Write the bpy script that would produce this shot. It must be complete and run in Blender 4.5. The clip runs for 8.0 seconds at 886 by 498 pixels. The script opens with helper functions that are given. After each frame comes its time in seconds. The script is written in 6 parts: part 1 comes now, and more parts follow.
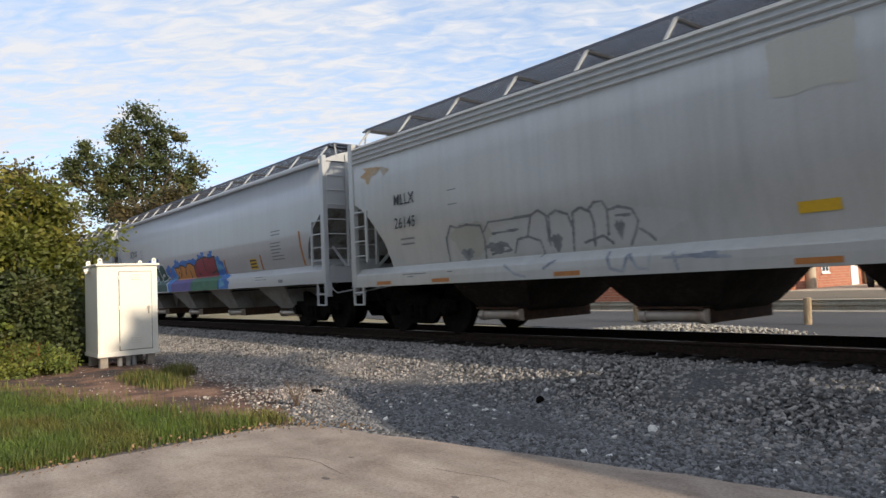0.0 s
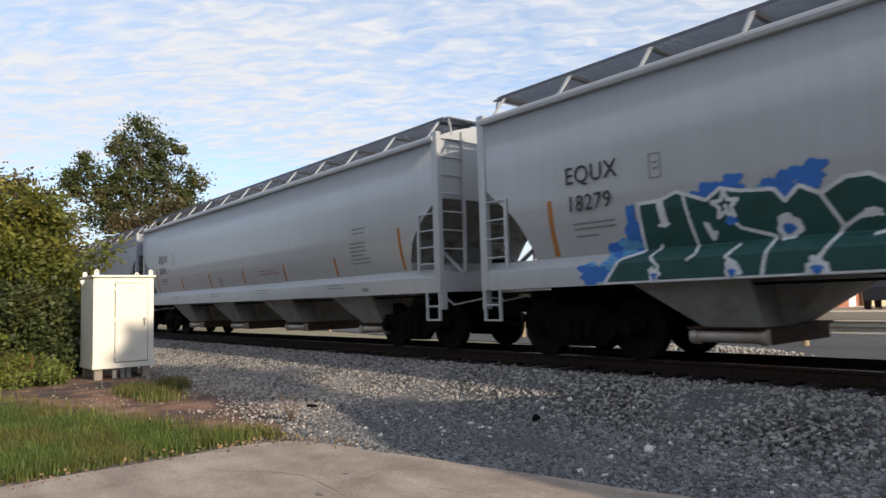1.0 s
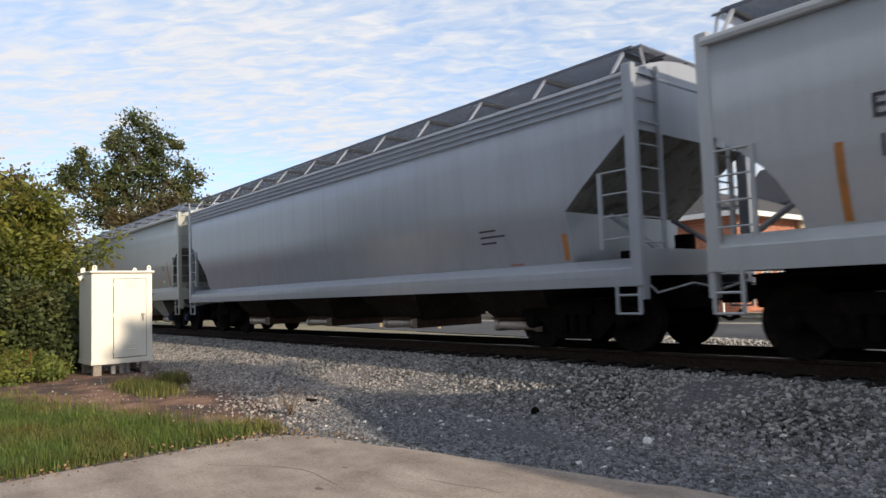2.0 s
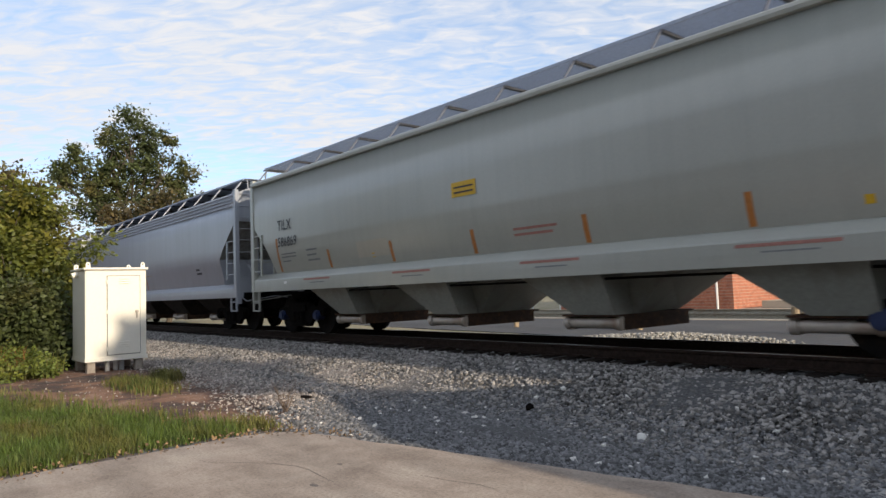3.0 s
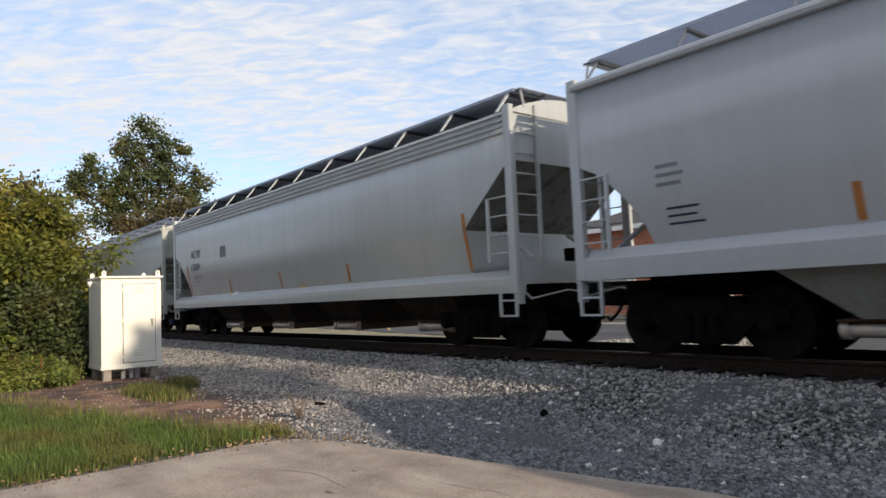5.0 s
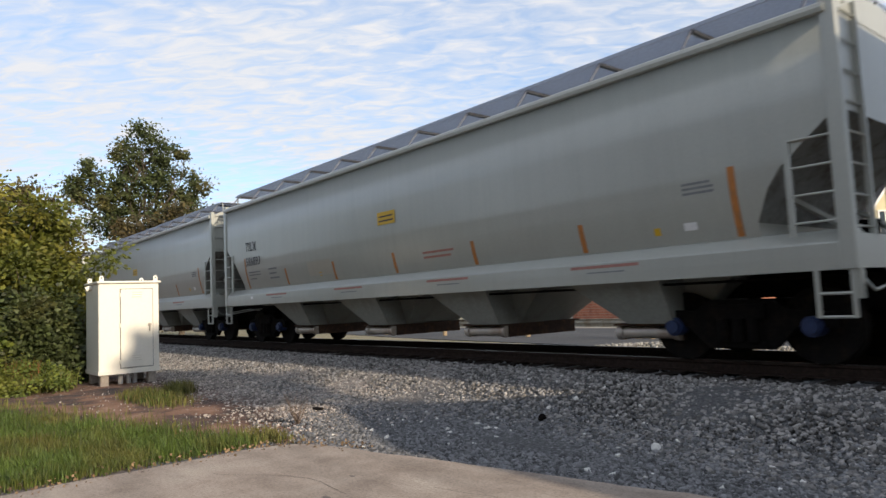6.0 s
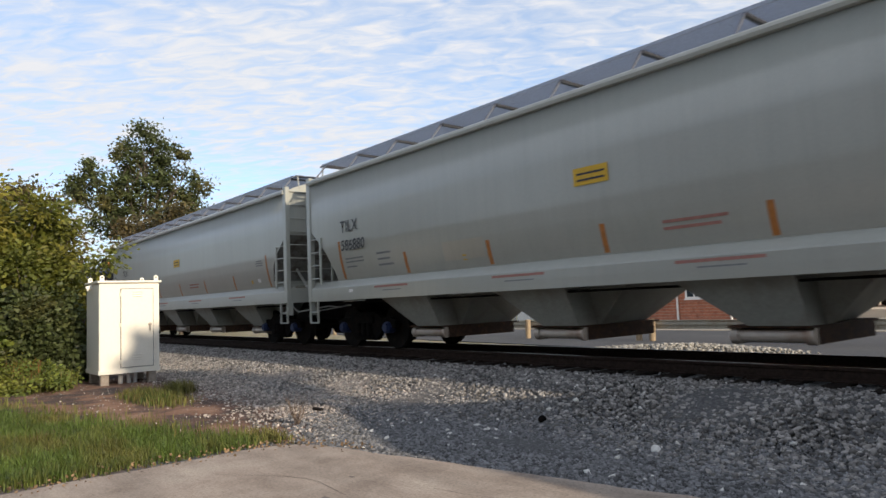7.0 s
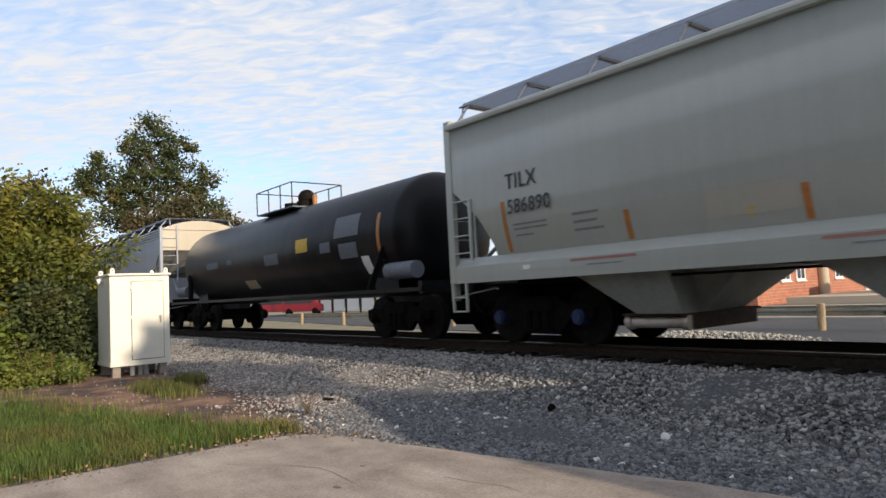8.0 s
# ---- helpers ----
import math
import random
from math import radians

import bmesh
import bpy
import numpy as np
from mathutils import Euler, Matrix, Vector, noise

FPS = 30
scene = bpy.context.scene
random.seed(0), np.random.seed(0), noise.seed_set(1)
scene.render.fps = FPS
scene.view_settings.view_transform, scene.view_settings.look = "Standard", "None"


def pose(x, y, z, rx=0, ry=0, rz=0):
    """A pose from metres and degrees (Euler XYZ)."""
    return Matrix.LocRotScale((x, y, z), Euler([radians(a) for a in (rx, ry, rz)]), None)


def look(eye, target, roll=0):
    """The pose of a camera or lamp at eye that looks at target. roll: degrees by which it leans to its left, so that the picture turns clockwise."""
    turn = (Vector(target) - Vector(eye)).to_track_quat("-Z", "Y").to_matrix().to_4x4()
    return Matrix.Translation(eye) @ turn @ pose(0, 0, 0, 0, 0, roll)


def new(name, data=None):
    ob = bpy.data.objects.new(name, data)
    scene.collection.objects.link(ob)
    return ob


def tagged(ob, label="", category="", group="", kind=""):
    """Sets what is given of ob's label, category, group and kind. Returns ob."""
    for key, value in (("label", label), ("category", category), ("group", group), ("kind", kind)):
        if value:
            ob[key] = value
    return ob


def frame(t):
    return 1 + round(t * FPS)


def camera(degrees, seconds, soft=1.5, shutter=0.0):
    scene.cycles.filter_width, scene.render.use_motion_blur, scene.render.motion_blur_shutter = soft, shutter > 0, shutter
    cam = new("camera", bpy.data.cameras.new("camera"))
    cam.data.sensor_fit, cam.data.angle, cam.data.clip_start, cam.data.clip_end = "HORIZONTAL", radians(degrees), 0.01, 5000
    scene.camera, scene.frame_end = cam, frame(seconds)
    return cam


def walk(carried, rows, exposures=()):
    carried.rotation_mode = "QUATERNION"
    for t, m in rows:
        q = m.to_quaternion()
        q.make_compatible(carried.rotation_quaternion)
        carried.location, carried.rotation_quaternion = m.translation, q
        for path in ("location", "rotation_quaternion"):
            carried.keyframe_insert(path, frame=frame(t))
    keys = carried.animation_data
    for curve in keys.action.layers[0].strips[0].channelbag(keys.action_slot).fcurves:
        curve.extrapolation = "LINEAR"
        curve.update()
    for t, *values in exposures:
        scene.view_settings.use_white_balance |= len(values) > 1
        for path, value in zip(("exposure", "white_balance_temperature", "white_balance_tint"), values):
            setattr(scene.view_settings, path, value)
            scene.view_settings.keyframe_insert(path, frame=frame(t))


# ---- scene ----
PATH = [
    (0.0, 50.32, 3.08, 2.47),
    (0.5, 49.86, 3.96, 2.34),
    (1.0, 50.09, 4.44, 1.67),
    (1.5, 50.02, 4.09, 1.88),
    (3.0, 49.52, 3.61, 2.05),
    (3.5, 49.09, 3.23, 2.12),
    (4.0, 50.04, 3.57, 2.00),
    (4.5, 50.49, 3.97, 2.39),
    (6.0, 50.38, 4.53, 2.55),
    (6.5, 49.43, 4.30, 2.81),
    (7.0, 50.43, 4.62, 2.30),
    (7.5, 51.15, 4.97, 2.27),
    (8.0, 51.14, 3.78, 2.81),
]
EYE = 0.93          # metres above the rail head
TRACK_Y = 9.35      # centre line of the track
SPEED = 23.145      # metres a second
cam = camera(66.8, 8.0, soft=1.5, shutter=0.06)
walk(cam, [(t, pose(0, 0, EYE, 90 + p, 0, a) @ pose(0, 0, 0, 0, 0, -r)) for t, a, p, r in PATH],
     exposures=[(0.0, 0.0), (8.0, 0.0)])

# ---- light ----
SUN_TURN, SUN_UP = radians(4.2), radians(20)     # from +x towards +y; above the horizon
sun_way = Vector((math.cos(SUN_UP) * math.cos(SUN_TURN), math.cos(SUN_UP) * math.sin(SUN_TURN), math.sin(SUN_UP)))
sun = new("sun", bpy.data.lights.new("sun", "SUN"))
sun.data.energy, sun.data.angle, sun.data.color = 4.6, radians(0.6), (1.0, 0.85, 0.66)
sun.matrix_world = look((40, 0, 40), Vector((40, 0, 40)) - sun_way)


def tree_of(data):
    data.use_nodes = True
    nt = data.node_tree
    nt.nodes.clear()
    return nt


def node(nt, kind, links=(), **values):
    """A node; links: (input, output socket); values: input name -> value, or attributes in lower case."""
    n = nt.nodes.new("ShaderNode" + kind)
    for k, v in values.items():
        if k in ("noise_dimensions", "operation", "blend_type", "data_type", "sky_type", "sun_disc", "sun_elevation",
                 "sun_rotation", "wave_type", "bands_direction", "feature", "air_density", "dust_density"):
            if k == "operation": n.operation = v
            elif k == "blend_type": n.blend_type = v
            elif k == "data_type": n.data_type = v
            elif k == "sky_type": n.sky_type = v
            elif k == "sun_disc": n.sun_disc = v
            elif k == "sun_elevation": n.sun_elevation = v
            elif k == "sun_rotation": n.sun_rotation = v
            elif k == "feature": n.feature = v
            elif k == "air_density": n.air_density = v
            elif k == "dust_density": n.dust_density = v
            elif k == "noise_dimensions": n.noise_dimensions = v
            elif k == "wave_type": n.wave_type = v
            elif k == "bands_direction": n.bands_direction = v
        else:
            n.inputs[k.replace("_", " ")].default_value = v
    for key, out in links:
        nt.links.new(out, n.inputs[key])
    return n


def ramp(nt, fac, stops):
    n = nt.nodes.new("ShaderNodeValToRGB")
    el = n.color_ramp.elements
    while len(el) < len(stops):
        el.new(0.5)
    for e, (pos, c) in zip(el, stops):
        e.position, e.color = pos, (*c, 1) if len(c) == 3 else (c[0], c[0], c[0], 1)
    nt.links.new(fac, n.inputs[0])
    return n.outputs[0]


def make_world():
    """Morning sky with thin rippled cloud in rows."""
    w = bpy.data.worlds.new("sky")
    scene.world = w
    nt = tree_of(w)
    sky = node(nt, "TexSky", sky_type="NISHITA", sun_disc=False, sun_elevation=SUN_UP, sun_rotation=math.pi / 2 - SUN_TURN,
               air_density=1.0, dust_density=0.2)
    co = node(nt, "TexCoord").outputs["Generated"]
    sep = node(nt, "SeparateXYZ", [(0, co)])
    up = node(nt, "Math", [(0, sep.outputs[2])], operation="MAXIMUM")
    up.inputs[1].default_value = 0.03
    up = node(nt, "Math", [(0, up.outputs[0])], operation="ADD")
    up.inputs[1].default_value = 0.10
    flat = node(nt, "VectorMath", [(0, co)], operation="DIVIDE")
    cmb = node(nt, "CombineXYZ", [(0, up.outputs[0]), (1, up.outputs[0])])
    cmb.inputs[2].default_value = 1.0
    nt.links.new(cmb.outputs[0], flat.inputs[1])
    turn = node(nt, "Mapping", [("Vector", flat.outputs[0])])
    turn.inputs["Rotation"].default_value = (0, 0, radians(-46))
    rows = node(nt, "Mapping", [("Vector", turn.outputs[0])])
    rows.inputs["Scale"].default_value = (6.0, 12.5, 0.0)
    rip = node(nt, "TexNoise", [("Vector", rows.outputs[0])], Scale=1.25, Detail=5.0, Roughness=0.55, Distortion=0.7)
    big = node(nt, "TexNoise", [("Vector", flat.outputs[0])], Scale=0.8, Detail=3.0, Roughness=0.5)
    mix = node(nt, "Math", [(0, rip.outputs["Fac"]), (1, big.outputs["Fac"])], operation="ADD")
    half = node(nt, "Math", [(0, mix.outputs[0])], operation="MULTIPLY")
    half.inputs[1].default_value = 0.5
    cover = ramp(nt, half.outputs[0], [(0.36, (0.40,)), (0.60, (1.0,))])
    low = ramp(nt, sep.outputs[2], [(0.02, (0.95,)), (0.34, (0.0,))])
    veil = node(nt, "Math", [(0, cover), (1, low)], operation="MAXIMUM")
    bright = node(nt, "VectorMath", [(0, sky.outputs[0])], operation="MULTIPLY")
    bright.inputs[1].default_value = (1.75, 2.25, 2.75)
    col = node(nt, "MixRGB", [("Fac", veil.outputs[0]), ("Color1", bright.outputs[0])])
    cloud = ramp(nt, rip.outputs["Fac"], [(0.38, (0.82, 0.895, 0.98)), (0.66, (0.97, 0.985, 1.0))])
    lit = node(nt, "VectorMath", [(0, cloud)], operation="MULTIPLY")
    lit.inputs[1].default_value = (10.2, 10.1, 10.35)
    nt.links.new(lit.outputs[0], col.inputs["Color2"])
    bg = node(nt, "Background", [("Color", col.outputs[0])], Strength=0.087)
    out = nt.nodes.new("ShaderNodeOutputWorld")
    nt.links.new(bg.outputs[0], out.inputs[0])


make_world()


# ---- materials ----
def material(name, base, rough=0.7, metal=0.0, grain=0.0, size=20.0, spots=None, spot_size=2.0, spot_from=0.55, bump=0.0,
             bump_size=60.0, island=0.0, stretch=(1, 1, 1), through_light=0.0):
    """base varied by fine grain, larger spots of a second colour and relief, all at real size."""
    m = bpy.data.materials.new(name)
    nt = tree_of(m)
    co = node(nt, "TexCoord").outputs["Object"]
    mp = node(nt, "Mapping", [("Vector", co)])
    mp.inputs["Scale"].default_value = stretch
    co = mp.outputs[0]
    fine = node(nt, "TexNoise", [("Vector", co)], Scale=size, Detail=4.0, Roughness=0.6)
    lo = [max(0, c * (1 - grain)) for c in base]
    hi = [min(1, c * (1 + grain)) for c in base]
    col = ramp(nt, fine.outputs["Fac"], [(0.3, lo), (0.7, hi)])
    if spots:
        patch = node(nt, "TexNoise", [("Vector", co)], Scale=spot_size, Detail=6.0, Roughness=0.65)
        f = ramp(nt, patch.outputs["Fac"], [(spot_from - 0.06, (0.0,)), (spot_from + 0.12, (1.0,))])
        mx = node(nt, "MixRGB", [("Fac", f), ("Color1", col)])
        mx.inputs["Color2"].default_value = (*spots, 1)
        col = mx.outputs[0]
    if island:
        geo = nt.nodes.new("ShaderNodeNewGeometry")
        v = ramp(nt, geo.outputs["Random Per Island"], [(0.0, (1 - island,)), (1.0, (1 + island,))])
        mx = node(nt, "MixRGB", [("Color1", col), ("Color2", v)], blend_type="MULTIPLY")
        mx.inputs["Fac"].default_value = 1.0
        col = mx.outputs[0]
    bs = node(nt, "BsdfPrincipled", [("Base Color", col)], Roughness=rough, Metallic=metal)
    if bump:
        rel = node(nt, "TexNoise", [("Vector", co)], Scale=bump_size, Detail=3.0)
        bn = node(nt, "Bump", [("Height", rel.outputs["Fac"])], Strength=bump, Distance=0.02)
        nt.links.new(bn.outputs[0], bs.inputs["Normal"])
    shader = bs.outputs[0]
    if through_light:
        tr = node(nt, "BsdfTranslucent", [("Color", col)])
        ms = node(nt, "MixShader", [(1, shader), (2, tr.outputs[0])])
        ms.inputs[0].default_value = through_light
        shader = ms.outputs[0]
    out = nt.nodes.new("ShaderNodeOutputMaterial")
    nt.links.new(shader, out.inputs[0])
    return m


def car_paint(name, base, dust, streak=0.5):
    """Painted hopper side: faint vertical run marks, dust near the bottom edge of the sheets in cloudy patches."""
    m = bpy.data.materials.new(name)
    nt = tree_of(m)
    co = node(nt, "TexCoord").outputs["Object"]
    a = node(nt, "Mapping", [("Vector", co)])
    a.inputs["Scale"].default_value = (2.2, 2.2, 0.12)
    runs = node(nt, "TexNoise", [("Vector", a.outputs[0])], Scale=2.0, Detail=6.0, Roughness=0.7)
    cloud = node(nt, "TexNoise", [("Vector", co)], Scale=0.4, Detail=2.0, Roughness=0.5)
    fine = node(nt, "TexNoise", [("Vector", co)], Scale=30.0, Detail=3.0)
    f1 = ramp(nt, runs.outputs["Fac"], [(0.42, (0.0,)), (0.75, (streak,))])
    f2 = ramp(nt, cloud.outputs["Fac"], [(0.40, (0.0,)), (0.80, (0.55,))])
    c = node(nt, "MixRGB", [("Fac", f1)])
    c.inputs["Color1"].default_value = (*base, 1)
    c.inputs["Color2"].default_value = (*[v * 0.78 for v in base], 1)
    d = node(nt, "MixRGB", [("Fac", f2), ("Color1", c.outputs[0])])
    d.inputs["Color2"].default_value = (*dust, 1)
    g = ramp(nt, fine.outputs["Fac"], [(0.3, (0.94,)), (0.7, (1.0,))])
    e = node(nt, "MixRGB", [("Color1", d.outputs[0]), ("Color2", g)], blend_type="MULTIPLY")
    e.inputs["Fac"].default_value = 1.0
    bs = node(nt, "BsdfPrincipled", [("Base Color", e.outputs[0])], Roughness=0.42, Specular_IOR_Level=1.0)
    rg = ramp(nt, cloud.outputs["Fac"], [(0.3, (0.30,)), (0.7, (0.33,))])
    nt.links.new(rg, bs.inputs["Roughness"])
    wav = node(nt, "TexNoise", [("Vector", co)], Scale=1.1, Detail=2.0)
    bn = node(nt, "Bump", [("Height", wav.outputs["Fac"])], Strength=0.04, Distance=0.03)
    nt.links.new(bn.outputs[0], bs.inputs["Normal"])
    out = nt.nodes.new("ShaderNodeOutputMaterial")
    nt.links.new(bs.outputs[0], out.inputs[0])
    return m


PAINT_BLUEGREY = car_paint("paint_blue_grey", (0.435, 0.45, 0.467), (0.395, 0.395, 0.385))
PAINT_OLD = car_paint("paint_old_grey", (0.45, 0.465, 0.46), (0.42, 0.395, 0.345), 0.8)
PAINT_SAGE = car_paint("paint_sage_grey", (0.38, 0.39, 0.35), (0.35, 0.35, 0.31))
PAINT_STEEL = car_paint("paint_steel_grey", (0.32, 0.345, 0.395), (0.30, 0.305, 0.32), 0.9)
PAINT_WHITE = car_paint("paint_white_grey", (0.46, 0.48, 0.50), (0.415, 0.42, 0.42))
PAINT_GLOW = car_paint("paint_glow", (0.43, 0.41, 0.345), (0.39, 0.37, 0.31))
PAINT_SUNLIT_CREAM = car_paint("paint_sunlit_cream", (0.52, 0.45, 0.33), (0.35, 0.25, 0.15))
SLOPE_SHADED = material("slope_sheet_shaded", (0.20, 0.20, 0.19), 0.8, grain=0.2, spots=(0.09, 0.07, 0.055), spot_size=3)
# bay colours: sage car paint at about 0.7, mid grey, near black
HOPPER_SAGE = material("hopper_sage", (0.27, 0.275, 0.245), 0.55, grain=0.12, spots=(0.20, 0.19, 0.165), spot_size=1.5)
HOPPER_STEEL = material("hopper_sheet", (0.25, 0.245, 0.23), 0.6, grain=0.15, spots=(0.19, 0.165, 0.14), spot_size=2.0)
HOPPER_BLACK = material("hopper_near_black", (0.030, 0.025, 0.022), 0.85, grain=0.3, spots=(0.055, 0.042, 0.035), spot_size=2.5)
# shade beneath the cars is put into these two near-black colours
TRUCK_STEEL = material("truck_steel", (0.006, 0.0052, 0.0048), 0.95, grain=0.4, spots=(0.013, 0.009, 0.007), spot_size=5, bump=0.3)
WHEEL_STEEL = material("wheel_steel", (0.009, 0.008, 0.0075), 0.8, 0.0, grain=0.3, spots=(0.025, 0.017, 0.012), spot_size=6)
GATE_STEEL = material("gate_steel", (0.52, 0.46, 0.40), 0.45, 0.3, grain=0.15, size=4, spots=(0.30, 0.20, 0.14), spot_size=2)
GATE_DARK = material("gate_rusted", (0.06, 0.035, 0.025), 0.8, grain=0.3, spots=(0.12, 0.06, 0.03), spot_size=8)
BLUE_CAP = material("bearing_blue", (0.012, 0.026, 0.085), 0.6, grain=0.2)
GRATING = material("grating_galvanised", (0.13, 0.14, 0.17), 0.6, 0.4, grain=0.2)
TANK_BLACK = material("tank_black", (0.006, 0.006, 0.0075), 0.36, grain=0.3, spots=(0.022, 0.020, 0.020), spot_size=0.8, stretch=(1, 1, 0.4))
INK = material("lettering_black", (0.03, 0.032, 0.04), 0.6, grain=0.2)
INK_PALE = material("stencil_grey", (0.20, 0.21, 0.22), 0.7, grain=0.2)
INK_FADED = material("stencil_faded", (0.27, 0.295, 0.335), 0.7, grain=0.15)
INK_RED = material("stencil_red", (0.36, 0.17, 0.14), 0.7, grain=0.2)
INK_WHITE = material("stencil_white", (0.75, 0.75, 0.74), 0.6, grain=0.1)
INK_NAVY = material("lettering_navy", (0.02, 0.03, 0.07), 0.5, grain=0.2)
TAPE = material("reflective_tape_orange", (0.43, 0.165, 0.04), 0.5, grain=0.15, spots=(0.30, 0.14, 0.05), spot_size=8)
YELLOW = material("placard_yellow", (0.62, 0.38, 0.02), 0.5, grain=0.1)
RUST_STAIN = material("rust_stain", (0.47, 0.33, 0.19), 0.8, grain=0.2, spots=(0.44, 0.42, 0.36), spot_size=3.0, spot_from=0.5)
SPRAY_GREY = material("spray_grey", (0.17, 0.18, 0.19), 0.7, grain=0.3, size=5, spots=(0.30, 0.31, 0.31), spot_size=2.0, spot_from=0.55)
SPRAY_BLUE = material("spray_faint_blue", (0.22, 0.25, 0.31), 0.7, grain=0.3, size=5, spots=(0.38, 0.40, 0.42), spot_size=2.0, spot_from=0.5)
CABINET = material("cabinet_paint", (0.81, 0.77, 0.67), 0.5, grain=0.03, spots=(0.76, 0.70, 0.58), spot_size=1.6, spot_from=0.66)
CAB_DARK = material("cabinet_gap", (0.10, 0.09, 0.08), 0.8, grain=0.2)
CONCRETE_LEG = material("leg_concrete", (0.36, 0.31, 0.26), 0.9, grain=0.2, bump=0.4)
PIPE_GREY = material("conduit_grey", (0.42, 0.42, 0.42), 0.6, grain=0.1)
RAIL_SIDE = material("rail_rust", (0.03, 0.02, 0.016), 0.8, grain=0.4, bump=0.2)
RAIL_TOP = material("rail_polished", (0.12, 0.115, 0.11), 0.4, 0.8, grain=0.15)
TIE = material("tie_creosote", (0.026, 0.021, 0.018), 0.9, grain=0.4, stretch=(6, 1, 6), bump=0.5)
for dull, level in ((TRUCK_STEEL, 0.10), (TANK_BLACK, 0.2), (WHEEL_STEEL, 0.10), (RAIL_SIDE, 0.12), (TIE, 0.12), (GATE_DARK, 0.15), (HOPPER_BLACK, 0.15)):      # reflection lowered so these dark parts, underframe included, stay near black
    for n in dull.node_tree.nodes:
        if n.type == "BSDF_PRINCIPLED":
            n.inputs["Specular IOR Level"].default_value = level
STONE_MIX = material("ballast_stone", (0.235, 0.222, 0.210), 0.9, grain=0.25, size=14, island=0.72)
STONE_FINE = material("road_stone", (0.160, 0.160, 0.164), 0.9, grain=0.25, size=20, island=0.6)
RUBBLE = material("pale_rubble", (0.33, 0.31, 0.275), 0.9, grain=0.2, size=14, island=0.5)
GRATING_PALE = material("grating_bright", (0.36, 0.40, 0.49), 0.6, 0.2, grain=0.1)
BEARER = material("bearer_steel", (0.05, 0.052, 0.06), 0.7, grain=0.2)
PALE_GRAVEL = material("pale_gravel", (0.36, 0.315, 0.28), 0.9, grain=0.25, size=20, island=0.65)
STONE_WHITE = material("white_stone", (0.72, 0.70, 0.66), 0.85, grain=0.1, bump=0.3, bump_size=12)
WOOD_POST = material("post_wood", (0.40, 0.30, 0.19), 0.9, grain=0.35, size=12, stretch=(5, 5, 0.6), bump=0.4, spots=(0.22, 0.17, 0.12), spot_size=4)
GUARD = material("guardrail_zinc", (0.46, 0.43, 0.36), 0.5, 0.35, grain=0.12, spots=(0.35, 0.28, 0.20), spot_size=2)
ASPHALT = material("asphalt", (0.052, 0.052, 0.055), 0.9, grain=0.25, size=60, spots=(0.075, 0.073, 0.07), spot_size=0.5, bump=0.3)
TRIM = material("white_trim", (0.78, 0.76, 0.72), 0.6, grain=0.05)
ROOF_DARK = material("roof_shingle", (0.07, 0.065, 0.065), 0.9, grain=0.4, size=8, bump=0.4)
SIDING = material("siding_yellow", (0.66, 0.58, 0.36), 0.7, grain=0.08, size=3)
WINDOW_GLASS = material("window_glass", (0.03, 0.04, 0.05), 0.08, grain=0.1)
BARK = material("bark", (0.10, 0.08, 0.06), 0.95, grain=0.4, size=6, stretch=(4, 4, 0.7), bump=0.6, bump_size=12)
LEAF_TREE = material("leaf_tree", (0.075, 0.095, 0.030), 0.6, grain=0.3, size=0.5, island=0.55, spots=(0.15, 0.12, 0.035), spot_size=0.35, spot_from=0.56, through_light=0.3)
LEAF_BROWN = material("leaf_turning", (0.10, 0.075, 0.028), 0.6, grain=0.3, size=0.6, island=0.55, spots=(0.07, 0.085, 0.03), spot_size=0.4, through_light=0.3)
LEAF_BUSH = material("leaf_bush", (0.125, 0.142, 0.022), 0.6, grain=0.3, size=0.8, island=0.35, spots=(0.23, 0.20, 0.03), spot_size=0.6, spot_from=0.50, through_light=0.35)
LEAF_LOW = material("leaf_low_bush", (0.13, 0.17, 0.03), 0.6, grain=0.3, size=0.8, island=0.35, spots=(0.20, 0.20, 0.03), spot_size=0.8, through_light=0.3)
RUSTY = material("weed_rusty", (0.26, 0.115, 0.04), 0.8, grain=0.3, size=3, island=0.4, through_light=0.2)
GRASS = material("grass_blade", (0.10, 0.148, 0.027), 0.6, grain=0.3, size=1.5, island=0.45, spots=(0.17, 0.15, 0.04), spot_size=0.9, spot_from=0.58, through_light=0.3)
WEED = material("weed_blade", (0.17, 0.17, 0.045), 0.7, grain=0.3, size=2, island=0.5, spots=(0.18, 0.12, 0.05), spot_size=1.2, through_light=0.3)
DRY = material("dry_stem", (0.17, 0.125, 0.095), 0.9, grain=0.3)
LEAF_FALLEN = material("fallen_leaf", (0.22, 0.14, 0.075), 0.8, grain=0.3, island=0.6)


# ---- mesh tools ----
def box(bm, x0, x1, y0, y1, z0, z1):
    v = [bm.verts.new(p) for p in ((x0, y0, z0), (x1, y0, z0), (x1, y1, z0), (x0, y1, z0), (x0, y0, z1), (x1, y0, z1), (x1, y1, z1), (x0, y1, z1))]
    for f in ((3, 2, 1, 0), (4, 5, 6, 7), (0, 1, 5, 4), (1, 2, 6, 5), (2, 3, 7, 6), (3, 0, 4, 7)):
        bm.faces.new([v[i] for i in f])
    return bm


def bevelled(bm, width, segments=1):
    bmesh.ops.bevel(bm, geom=list(bm.edges), offset=width, segments=segments, affect="EDGES", clamp_overlap=True)
    return bm


